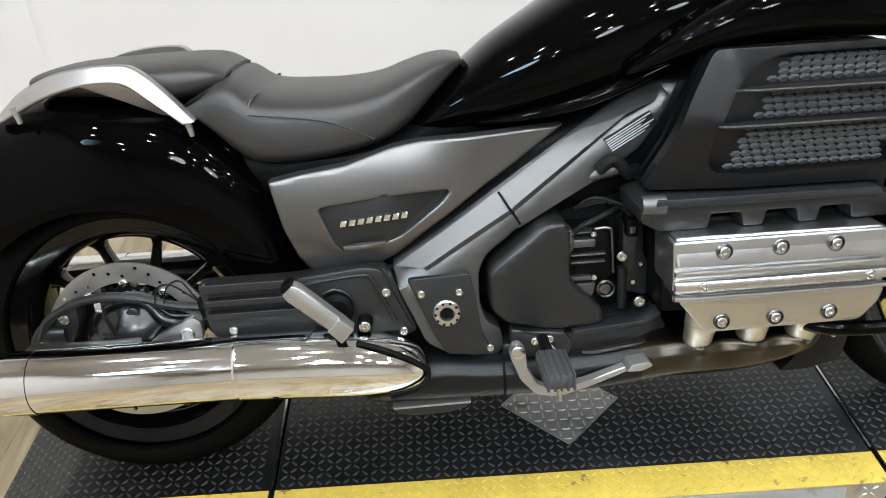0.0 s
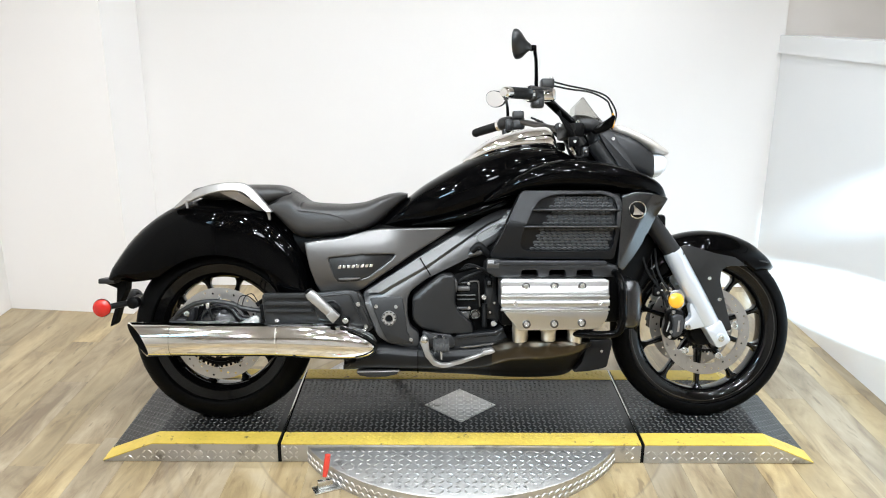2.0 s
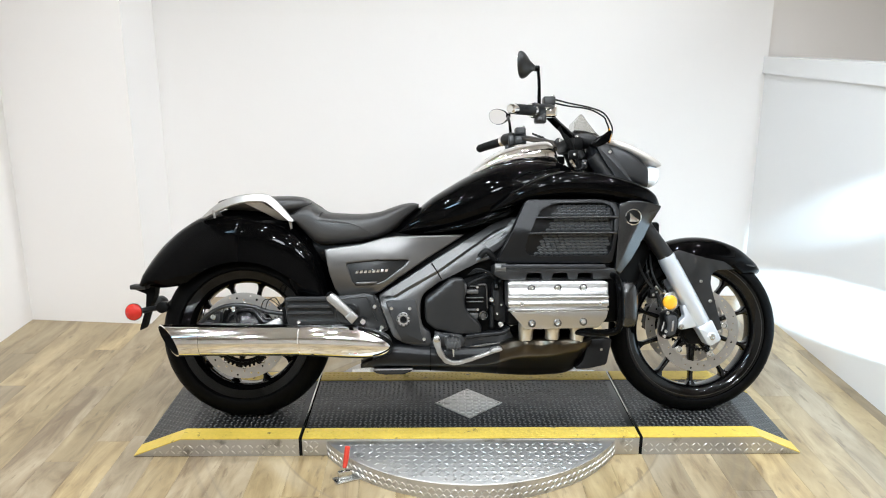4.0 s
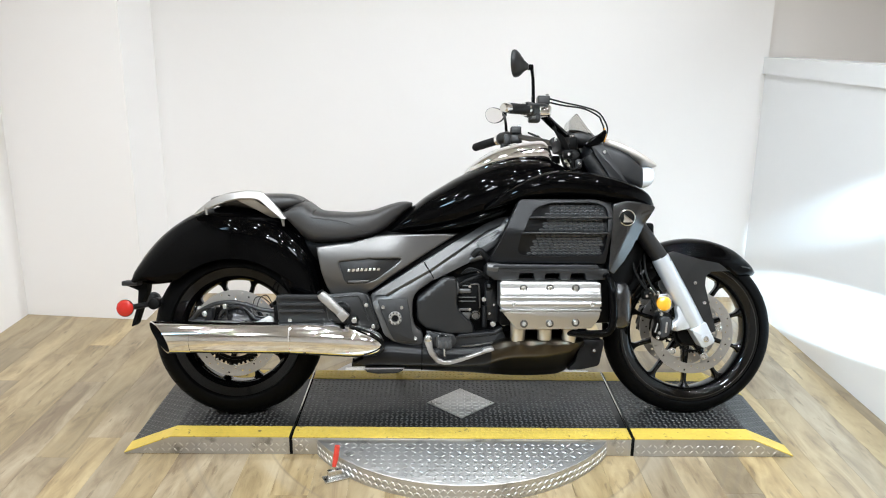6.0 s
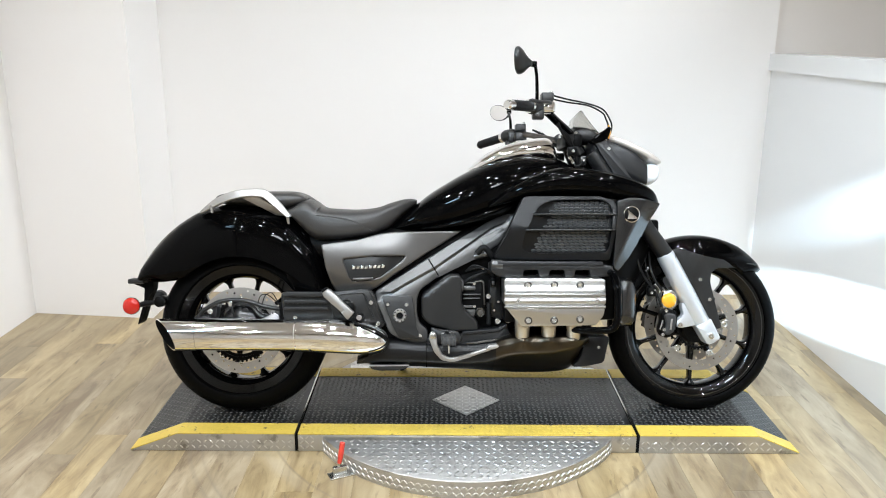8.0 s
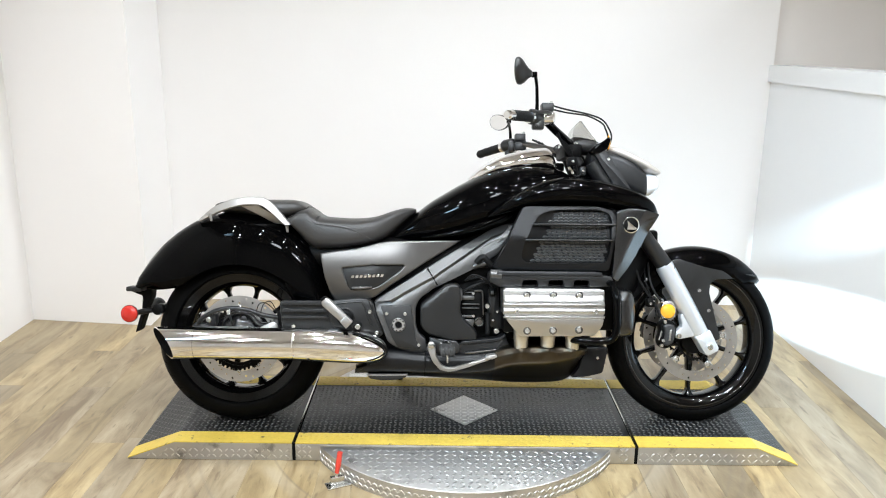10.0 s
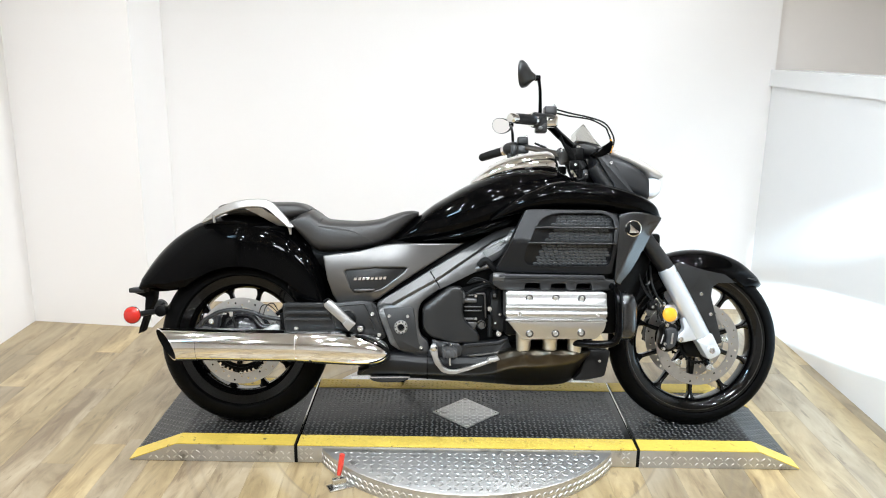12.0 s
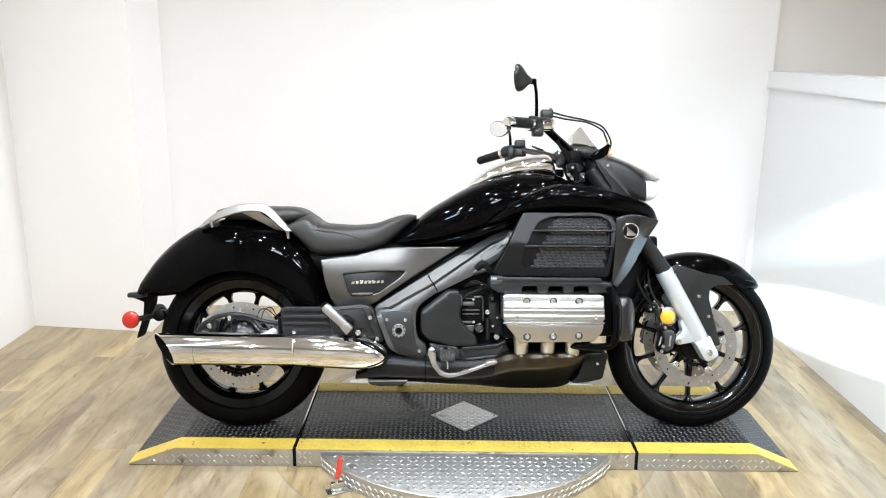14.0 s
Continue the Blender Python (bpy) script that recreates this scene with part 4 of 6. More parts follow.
part("tank_console", body([(-0.014, 0, 0.893, 0.911, 0.03), (0.008, 0, 0.895, 0.932, 0.055), (0.04, 0, 0.90, 0.957, 0.078), (0.10, 0, 0.915, 0.991, 0.095), (0.18, 0, 0.925, 1.015, 0.104), (0.25, 0, 0.925, 1.025, 0.104),
                           (0.285, 0, 0.922, 1.022, 0.098), (0.303, 0, 0.915, 0.994, 0.090), (0.316, 0, 0.905, 0.945, 0.07)], 40, 2.4), CHROME, tank, "chrome tank-top console")
part("filler_cap", lathe([(0, 0.035), (0.008, 0.034), (0.012, 0.025), (0.012, 0.001)], (0.19, 0, 1.004), 28, "z"), CHROME, tank)


# side cowls, radiator covers
def cowl(s):
    ob = part("side_cowl", body([(0.05, s * 0.185, 0.758, 0.770, 0.012), (0.085, s * 0.188, 0.768, 0.800, 0.034), (0.132, s * 0.195, 0.782, 0.838, 0.052), (0.202, s * 0.200, 0.797, 0.876, 0.066), (0.265, s * 0.203, 0.803, 0.898, 0.072),
                                 (0.330, s * 0.205, 0.805, 0.904, 0.074), (0.435, s * 0.203, 0.800, 0.894, 0.073), (0.515, s * 0.197, 0.790, 0.876, 0.069), (0.585, s * 0.188, 0.779, 0.852, 0.058), (0.632, s * 0.178, 0.772, 0.824, 0.042), (0.656, s * 0.169, 0.770, 0.790, 0.016)],
                                36, 2.6, 5), GLOSS_BLACK, bike, "gloss black upper side cowl", 50)
    # the cover's skin runs round one long opening; its floor slopes in towards the mesh
    outer = [(0.166, 0.800), (0.135, 0.737), (0.102, 0.659), (0.064, 0.590), (0.074, 0.582), (0.464, 0.578), (0.476, 0.659), (0.488, 0.757), (0.478, 0.784), (0.430, 0.800)]
    opening = [(0.196, 0.735), (0.222, 0.772), (0.268, 0.788), (0.430, 0.789), (0.462, 0.776), (0.472, 0.750), (0.465, 0.660), (0.456, 0.606), (0.215, 0.603), (0.172, 0.608), (0.160, 0.625), (0.168, 0.670)]
    windows = [[(0.258, 0.745), (0.466, 0.742), (0.470, 0.782), (0.296, 0.784)], [(0.238, 0.690), (0.464, 0.688), (0.468, 0.733), (0.266, 0.735)], [(0.200, 0.608), (0.456, 0.607), (0.464, 0.680), (0.232, 0.682)]]
    lean = lambda x, z: s * (0.016 - 0.17 * abs(z - 0.69)) - s * max(0, 0.2 - x) * 0.14
    sink = lambda x, z: lean(x, z) + s * 0.020 * max(0.0, min(1.0, (0.215 + 0.45 * (z - 0.65) - x) / 0.07))
    cover = part("radiator_cover", plate(rounded(outer, 0.014), s * 0.245, s * 0.272, 0.008, holes=[rounded(opening, 0.022, 4)], yf=lean, seg=3, fine=14), PANEL_BLACK, bike, "satin black radiator side cover", 40)
    part("cover_floor", plate([(x, z) for x, z in rounded(opening, 0.022, 4)], s * 0.228, s * 0.246, 0.0, yf=sink, fine=10), PANEL_BLACK, cover, sharp=60)
    part("backing", plate(outer, s * 0.215, s * 0.228, 0.0, yf=lean), MATT_BLACK, cover)
    for w in windows:
        verts, faces = [], []
        z0, z1 = (w[0][1] + w[1][1]) / 2, (w[2][1] + w[3][1]) / 2
        rows = int((z1 - z0) / 0.0092)
        for j in range(rows):
            z = z0 + (j + 0.5) * (z1 - z0) / rows
            t = (z - z0) / (z1 - z0)
            xa, xb = w[0][0] + (w[3][0] - w[0][0]) * t, w[1][0] + (w[2][0] - w[1][0]) * t
            for i in range(int((xb - xa) / 0.0175) + 1):
                x = xa + (i + (0.5 if j % 2 else 0.0)) * 0.0175
                if x > xb - 0.004:
                    continue
                b = len(verts)
                y = 0.2475 + lean(x, z) * s
                # a flat six-sided scale: its upper lip stands out and catches the light
                for k, (q, d, up) in enumerate(((1.0, -0.003, 0.0), (0.94, 0.0, 0.0006), (0.74, 0.0034, 0.0044))):
                    for a in range(6):
                        an = math.pi * a / 3
                        verts.append((x + 0.0105 * q * math.cos(an), s * (y + d + up * math.sin(an)), z + 0.0056 * q * math.sin(an) - 0.0006 * k))
                for k in (0, 6):
                    faces += [[b + k + a, b + k + (a + 1) % 6, b + k + 6 + (a + 1) % 6, b + k + 6 + a] for a in range(6)]
                faces.append([b + 12 + a for a in range(6)])
        bm = bmesh.new()
        me = bpy.data.meshes.new("scratch")
        me.from_pydata(verts, [], faces)
        bm.from_mesh(me)
        bpy.data.meshes.remove(me)
        tagged(part("scale_mesh", bm, MESH_GREY, cover, "grey scale-pattern mesh insert", 20), kind="stuff")
    for xa, xb, z in ((0.184, 0.482, 0.738), (0.152, 0.478, 0.684)):
        part("fin", body([(xa, s * 0.268, z - 0.003, z + 0.001, 0.003), (xa + 0.02, s * 0.274, z - 0.004, z + 0.003, 0.010), (xa + 0.07, s * 0.278, z - 0.004, z + 0.004, 0.017), (xb - 0.03, s * 0.280, z - 0.004, z + 0.004, 0.018), (xb, s * 0.276, z - 0.003, z + 0.003, 0.010)], 14, 3.0), SATIN_BLACK, cover, "slim black horizontal fin")
    shell = plate(rounded([(0.489, 0.785), (0.535, 0.797), (0.585, 0.792), (0.645, 0.777), (0.616, 0.722), (0.580, 0.650), (0.540, 0.588), (0.499, 0.536), (0.476, 0.552), (0.486, 0.659)], 0.008, 3), s * 0.232, s * 0.264, 0.007, seg=3)
    for k in range(1, 16):
        bmesh.ops.bisect_plane(shell, geom=shell.verts[:] + shell.edges[:] + shell.faces[:], plane_co=(0, 0, 0.536 + 0.0163 * k), plane_no=(0, 0, 1))
    for o in (0.0, 0.004, 0.008, 0.012, 0.018, 0.026, 0.036):
        bmesh.ops.bisect_plane(shell, geom=shell.verts[:] + shell.edges[:] + shell.faces[:], plane_co=(0.565 + 0.9 * o, 0, 0.745 - 0.43 * o), plane_no=(0.9, 0, -0.43))
    bmesh.ops.triangulate(shell, faces=[f for f in shell.faces if len(f.verts) > 4])
    for v in shell.verts:
        d = 0.9 * (v.co.x - 0.565) - 0.43 * (v.co.z - 0.745)
        fold = 0.0 if d < 0 else 29 * d * d if d < 0.012 else 29 * 0.012 ** 2 + 0.70 * (d - 0.012)
        v.co.y -= s * (0.06 * max(0, v.co.x - 0.515) + fold * max(0.12, min(1.0, (0.768 - v.co.z) / 0.055)))
    nose = part("nose_panel", shell, NOSE_BLACK, bike, "satin black front side panel with a folded leading edge", 40)
    part("badge_disc", lathe([(0, 0.027), (s * 0.005, 0.027), (s * 0.006, 0.025), (s * 0.006, 0.001)], (0.540, s * 0.2600, 0.738), 32), MATT_BLACK, nose)
    part("badge_ring", lathe([(0, 0.0285), (s * 0.007, 0.0285), (s * 0.0085, 0.0268), (s * 0.007, 0.0252), (s * 0.004, 0.0252)], (0.540, s * 0.2600, 0.738), 40), CHROME, nose, "round chrome badge ring")
    part("badge_mark", plate([(0.526, 0.754), (0.529, 0.737), (0.525, 0.722), (0.556, 0.722), (0.560, 0.727), (0.548, 0.735)], s * 0.264, s * 0.269, 0.0015, 0.002), CHROME, nose)


MESH_GREY = material("grey_grille_plastic", (0.11, 0.11, 0.11), 0.28, var=0.15, scale=80)
mirrored(cowl)


# side covers, frame spars and swing arm
def flank(s):
    outer = [(-0.541, 0.630), (-0.496, 0.638), (-0.417, 0.647), (-0.339, 0.669), (-0.29, 0.675), (-0.045, 0.678), (-0.059, 0.668), (-0.189, 0.588), (-0.285, 0.524), (-0.344, 0.480), (-0.372, 0.465), (-0.490, 0.462), (-0.508, 0.494), (-0.525, 0.547)]
    hole = [(-0.466, 0.580), (-0.358, 0.592), (-0.245, 0.590), (-0.261, 0.571), (-0.333, 0.517), (-0.369, 0.505), (-0.432, 0.502), (-0.445, 0.518)]
    pod = lambda x: (lambda q: q * q * (3 - 2 * q))(max(0.0, min(1.0, (-0.19 - x) / 0.13)))
    bulge = lambda x, z: s * ((lambda q: 0.044 - 0.010 * q - 0.068 * q * q)((x + 0.55) / 0.504) - 2.0 * pod(x) * (z - 0.585) ** 2)
    ob = part("side_cover", plate(outer, s * 0.145, s * 0.180, 0.005, 0.0, holes=[rounded(hole, 0.008, 3)], yf=bulge, seg=3, fine=24), DARK_GREY, bike, "dark grey metallic side cover", 40)
    # the cover's own colour in truth; the recess's shade is painted as black
    part("recess", plate([(x * 1.02 + (-0.36) * -0.02, z * 1.02 - 0.545 * 0.02) for x, z in hole], s * 0.150, s * 0.168, 0.001, yf=lambda x, z: s * float(np.interp(x, (-0.43, -0.30, -0.24), (0.041, 0.020, 0.004)))), SATIN_BLACK, ob, "recessed badge field, its shade put in as black")
    part("recess_sill", body([(-0.430, s * 0.219, 0.507, 0.514, 0.004), (-0.40, s * 0.217, 0.505, 0.516, 0.008), (-0.36, s * 0.212, 0.510, 0.516, 0.004)], 12), DARK_GREY, ob)
    for k in range(8):
        x, up, out = -0.434 + 0.0146 * k, 0.0005 * k, 0.2135 - 0.0022 * k
        part("badge_bar", plate([(x, 0.5445 + up), (x + 0.0105, 0.5445 + up), (x + 0.0135, 0.5550 + up), (x + 0.0030, 0.5550 + up)], s * (out - 0.006), s * out, 0.0008), CHROME, ob)
    # the slanting frame spar
    spar_out = [(0.154, 0.742), (0.115, 0.738), (0.070, 0.721), (-0.169, 0.579), (-0.355, 0.464), (-0.342, 0.423), (-0.304, 0.322), (-0.266, 0.296), (-0.189, 0.278), (-0.165, 0.289), (-0.169, 0.331), (-0.195, 0.349),
                (-0.205, 0.383), (-0.205, 0.442), (-0.193, 0.471), (-0.141, 0.509), (0.002, 0.577), (0.088, 0.629), (0.125, 0.68)]
    lean = lambda x, z: s * (0.020 - 0.070 * (lambda q: q * q * (3 - 2 * q))(max(0.0, min(1.0, (x + 0.32) / 0.44))) - min(0.045, 0.85 * max(0.0, z - 0.709 - 0.6216 * (x - 0.112))))
    spar = part("frame_spar", plate(rounded(spar_out, 0.012, 3), s * 0.150, s * 0.198, 0.006, seg=2, yf=lean, fine=18), FRAME_GREY, bike, "grey painted aluminium frame spar", 30)
    ridge = bmesh.new()
    # raised upper flange, folding back towards the lower edge
    skin([[(0.125, s * 0.130, 0.736), (0.069, s * 0.133, 0.721), (-0.050, s * 0.153, 0.649), (-0.169, s * 0.181, 0.577), (-0.260, s * 0.196, 0.520), (-0.348, s * 0.200, 0.465)],
          [(0.112, s * 0.154, 0.711), (0.061, s * 0.157, 0.691), (-0.045, s * 0.176, 0.619), (-0.147, s * 0.200, 0.550), (-0.230, s * 0.216, 0.506), (-0.300, s * 0.224, 0.465)],
          [(0.102, s * 0.150, 0.703), (0.057, s * 0.153, 0.683), (-0.041, s * 0.171, 0.611), (-0.141, s * 0.194, 0.542), (-0.224, s * 0.211, 0.498), (-0.294, s * 0.219, 0.459)]], ridge, False, False)
    for f in list(ridge.faces):
        f.smooth = False
    part("spar_flange", ridge, FRAME_GREY, spar, sharp=10)
    part("spar_joint", tube([(-0.164, s * 0.183, 0.578), (-0.147, s * 0.200, 0.551), (-0.140, s * 0.193, 0.540), (-0.129, s * 0.190, 0.520)], 0.0022, 6, 3), GAP_BLACK, spar)
    pivot = part("pivot_plate", plate([(-0.329, 0.449), (-0.222, 0.453), (-0.214, 0.404), (-0.205, 0.335), (-0.185, 0.297), (-0.268, 0.304), (-0.29, 0.345)], s * 0.220, s * 0.2315, 0.003, 0.006), SATIN_BLACK, spar, "black pivot cover plate")
    part("pivot_ring", lathe([(0, 0.0245), (s * 0.006, 0.0245), (s * 0.009, 0.022), (s * 0.009, 0.013), (s * 0.003, 0.011), (s * 0.003, 0.0005)], (-0.265, s * 0.2285, 0.383), 32), ALUMINIUM, spar, "notched silver pivot ring")
    # hole and notches laid on as black discs, their shade put into colour
    part("pivot_hole", lathe([(0, 0.0105), (s * 0.004, 0.0100), (s * 0.0045, 0.0005)], (-0.265, s * 0.229, 0.383), 20), GAP_BLACK, spar)
    for k in range(10):
        a = 2 * math.pi * k / 10
        part("ring_notch", lathe([(0, 0.0027), (s * 0.0006, 0.0025), (s * 0.0006, 0.0002)], (-0.265 + 0.0200 * math.cos(a), s * 0.2375, 0.383 + 0.0200 * math.sin(a)), 6), GAP_BLACK, spar)
    for x, z in ((-0.307, 0.422), (-0.242, 0.421), (-0.193, 0.312)):
        bolt(x, s * 0.2315, z, 0.007, spar, s)
    # label on the spar
    if s < 0:
        part("label_field", plate([(0.022, 0.650), (0.102, 0.693), (0.116, 0.672), (0.037, 0.628)], -0.135, -0.1500, 0, yf=lambda x, z: -0.0013 - max(0.0, 0.10 - x) * 0.12), SATIN_BLACK, spar, "small black caution label with pale print")
        for k in range(6):
            q, cutoff = 0.0036 * k, 0.010 * (k % 3)
            lo, hi = (0.024 + 0.66 * q, 0.6480 - q), (0.102 - cutoff + 0.66 * q, 0.6898 - 0.55 * cutoff - q)
            part("print_bar", plate([lo, hi, (hi[0] + 0.0008, hi[1] - 0.0013), (lo[0] + 0.0008, lo[1] - 0.0013)], -0.149, -0.1515, 0, yf=lambda x, z: -0.0013 - max(0.0, 0.10 - x) * 0.12), LABEL, spar)
    # swing arm housing
    arm = part("swing_arm", plate([(-0.685, 0.462), (-0.53, 0.462), (-0.40, 0.474), (-0.362, 0.468), (-0.350, 0.440), (-0.316, 0.345), (-0.34, 0.335), (-0.65, 0.345), (-0.675, 0.37)], s * 0.185, s * 0.214, 0.008, 0.012), SATIN_BLACK, bike, "satin black ribbed swing arm cover", 30)
    # matt black puts the unlit top behind the cover into the colour
    part("arm_core", plate([(-0.70, 0.425), (-0.38, 0.430), (-0.33, 0.34), (-0.64, 0.345), (-0.69, 0.37)], s * 0.105, s * 0.187, 0.006, 0.012), MATT_BLACK, arm)
    for z0, z1, x1, out in ((0.450, 0.465, -0.533, 0.231), (0.426, 0.437, -0.523, 0.233), (0.404, 0.413, -0.518, 0.233)):
        part("rib", plate([(-0.675, z0), (-0.668, z1), (x1, z1), (x1 + 0.006, z0)], s * 0.206, s * out, 0.005, 0.003, seg=3), SATIN_BLACK, arm)
    part("cover_ridge", tube([(-0.512, s * 0.226, 0.442), (-0.497, s * 0.2275, 0.454), (-0.408, s * 0.2275, 0.463), (-0.390, s * 0.2275, 0.457), (-0.376, s * 0.2275, 0.427), (-0.354, s * 0.2275, 0.374)], 0.0036, 8), SATIN_BLACK, arm)
    part("boss_ridge", tube([(-0.428, s * 0.227, 0.374), (-0.422, s * 0.2275, 0.400), (-0.428, s * 0.2275, 0.426), (-0.450, s * 0.2275, 0.440), (-0.473, s * 0.227, 0.434)], 0.0036, 8), SATIN_BLACK, arm)
    part("hinge_cover", plate([(-0.517, 0.464), (-0.398, 0.476), (-0.370, 0.470), (-0.358, 0.432), (-0.323, 0.354), (-0.398, 0.352), (-0.498, 0.374)], s * 0.208, s * 0.226, 0.006, 0.010), SATIN_BLACK, arm)
    part("peg_boss", lathe([(0, 0.030), (s * 0.014, 0.028), (s * 0.018, 0.018), (s * 0.03, 0.016), (s * 0.03, 0.001)], (-0.450, s * 0.224, 0.407), 24), MATT_BLACK, arm)
    for x, z in ((-0.366, 0.428), (-0.341, 0.354), (-0.633, 0.374)):
        bolt(x, s * 0.226 if x > -0.6 else s * 0.214, z, 0.008, arm, s)
    part("bolt_boss", lathe([(0, 0.014), (s * 0.026, 0.012), (s * 0.027, 0.001)], (-0.406, s * 0.222, 0.378), 18), MATT_BLACK, arm)
    bolt(-0.406, s * 0.248, 0.378, 0.010, arm, s)
    peg = part("passenger_peg", plate([(-0.530, 0.478), (-0.517, 0.486), (-0.500, 0.480), (-0.430, 0.412), (-0.424, 0.402), (-0.440, 0.385), (-0.451, 0.394), (-0.524, 0.457)], s * 0.282, s * 0.305, 0.006, 0.008), SATIN_SILVER, bike, "folded silver passenger footpeg", 40)
    part("peg_block", plate([(-0.462, 0.402), (-0.440, 0.422), (-0.418, 0.402), (-0.440, 0.378)], s * 0.286, s * 0.312, 0.003, 0.003), SATIN_SILVER, peg)
    part("peg_tip", plate([(-0.529, 0.480), (-0.514, 0.489), (-0.506, 0.486), (-0.526, 0.469)], s * 0.280, s * 0.308, 0.003, 0.004), MATT_BLACK, peg)
    part("peg_hinge", tube([(-0.450, s * 0.235, 0.404), (-0.440, s * 0.292, 0.395)], 0.010, 10), MATT_BLACK, peg)


mirrored(flank)


# exhausts
def exhaust(s):
    y = s * 0.245
    ob_bm = bmesh.new()
    n = 40
    path = [(-0.97, 0.319, 0.054, 0.052), (-0.80, 0.318, 0.055, 0.053), (-0.64, 0.317, 0.055, 0.054), (-0.622, 0.317, 0.0565, 0.055), (-0.50, 0.313, 0.059, 0.056), (-0.42, 0.308, 0.058, 0.055), (-0.36, 0.303, 0.050, 0.050), (-0.322, 0.298, 0.036, 0.040), (-0.305, 0.296, 0.016, 0.026)]
    st = smooth_stations(path, 4)
    rings = [[(x, y + s * 0.0 + hy * math.cos(a), z + hz * math.sin(a)) for a in [2 * math.pi * k / n for k in range(n)]] for x, z, hz, hy in st]
    skin(rings, ob_bm)
    muff = part("muffler", ob_bm, CHROME, bike, "long polished chrome muffler", 50)
    # slash-cut tip
    tip = bmesh.new()
    outer, inner, deep, base = [], [], [], []
    for k in range(n):
        a = 2 * math.pi * k / n
        zz = math.sin(a)
        cut = -1.078 - 0.027 * zz + 0.036 * s * math.cos(a)
        base.append((-0.965, y + 0.0535 * math.cos(a), 0.319 + 0.0555 * zz))
        outer.append((cut, y + 0.0535 * math.cos(a), 0.319 + 0.0555 * zz))
        inner.append((cut - 0.001, y + 0.049 * math.cos(a), 0.319 + 0.051 * zz))
        deep.append((-1.0, y + 0.046 * math.cos(a), 0.319 + 0.048 * zz))
    skin([base, outer, inner], tip, False)
    # near-black inner surface, apart from the chrome tip
    lining = bmesh.new()
    skin([inner, deep], lining, False)
    part("muffler_tip", tip, CHROME, muff, "slash-cut chrome tip", 40)
    part("tip_lining", lining, GAP_BLACK, muff, "black inside of the tip", 60)
    part("bore", lathe([(-0.02, 0.044), (0.0, 0.044), (0.0, 0.001)], (-0.99, y, 0.319), 24, "x"), GAP_BLACK, muff)
    part("seam_ring", lathe([(-0.004, 0.0555), (0.0, 0.0572), (0.004, 0.0555)], (-0.624, y, 0.317), 40, "x", caps=False), CHROME, muff)
    part("gasket_lip", tube([(-0.42, y + s * 0.03, 0.362), (-0.36, y + s * 0.042, 0.344), (-0.318, y + s * 0.04, 0.318), (-0.304, y + s * 0.03, 0.296), (-0.322, y + s * 0.038, 0.270), (-0.37, y + s * 0.03, 0.252)], 0.0045, 8), MATT_BLACK, muff)
    part("muffler_hanger", box((-0.985, min(s * 0.210, s * 0.234), 0.361), (-0.793, max(s * 0.210, s * 0.234), 0.3725), 0.002), ALUMINIUM, muff)
    part("hanger_web", box((-0.97, min(s * 0.17, s * 0.204), 0.335), (-0.75, max(s * 0.17, s * 0.204), 0.345), 0.003), MATT_BLACK, muff)
    # long collector: upright outer face, then an underside that slopes in
    rows = smooth_stations([(-0.418, 0.212, 0.226, 0.216, 0.204), (-0.385, 0.234, 0.250, 0.222, 0.194), (-0.33, 0.246, 0.286, 0.228, 0.188), (-0.28, 0.248, 0.294, 0.228, 0.186), (-0.20, 0.246, 0.286, 0.225, 0.186), (-0.10, 0.243, 0.282, 0.222, 0.180), (0.0, 0.243, 0.286, 0.222, 0.176), (0.06, 0.248, 0.294, 0.230, 0.172),
                            (0.11, 0.270, 0.310, 0.250, 0.170), (0.16, 0.281, 0.318, 0.259, 0.168), (0.25, 0.284, 0.320, 0.263, 0.168), (0.33, 0.280, 0.320, 0.275, 0.175), (0.37, 0.268, 0.319, 0.284, 0.200), (0.40, 0.240, 0.314, 0.295, 0.258)], 9)
    rings = []
    for x, yo, zt, zm, zb in rows:
        swell = 0.016 * sum(math.exp(-((x - c) / 0.021) ** 2) for c in (0.161, 0.253, 0.339))
        loop = [(0.10, zt - 0.006), (0.15, zt), (yo - 0.022 + swell, zt - 0.003), (yo - 0.004 + swell, zt - 0.018), (yo + 0.5 * swell, (zt + zm) / 2), (yo - 0.003, zm + 0.006), (yo - 0.018, zm - 0.010), (0.175, zb + 0.030), (0.140, zb + 0.008), (0.10, zb)]
        rings.append([(x, s * p.x, p.y) for p in smooth_path(loop, 3, True)])
    cut = min(range(len(rings)), key=lambda k: abs(rings[k][0][0] - 0.072))
    tray = part("exhaust_shroud", skin(rings[cut:]), EXHAUST_BOX, bike, "dark satin steel exhaust collector", 60)
    tray = part("lower_cover", skin(rings[:cut + 1]), PANEL_BLACK, bike, "satin black cover along the exhaust pipes", 60)
    part("cover_joint", tube([(-0.171, s * 0.232, 0.284), (-0.171, s * 0.2462, 0.262), (-0.171, s * 0.2450, 0.228), (-0.171, s * 0.20, 0.196)], 0.0020, 6), GAP_BLACK, tray)
    part("lower_rail", plate([(-0.374, 0.204), (-0.234, 0.206), (-0.240, 0.197), (-0.275, 0.189), (-0.33, 0.188), (-0.362, 0.193)], s * 0.15, s * 0.232, 0.004, 0.004), SATIN_BLACK, tray)
    part("rail_trim", plate([(-0.372, 0.2075), (-0.232, 0.2090), (-0.233, 0.2050), (-0.370, 0.2035)], s * 0.205, s * 0.234, 0.001), SATIN_SILVER, tray)


mirrored(exhaust)


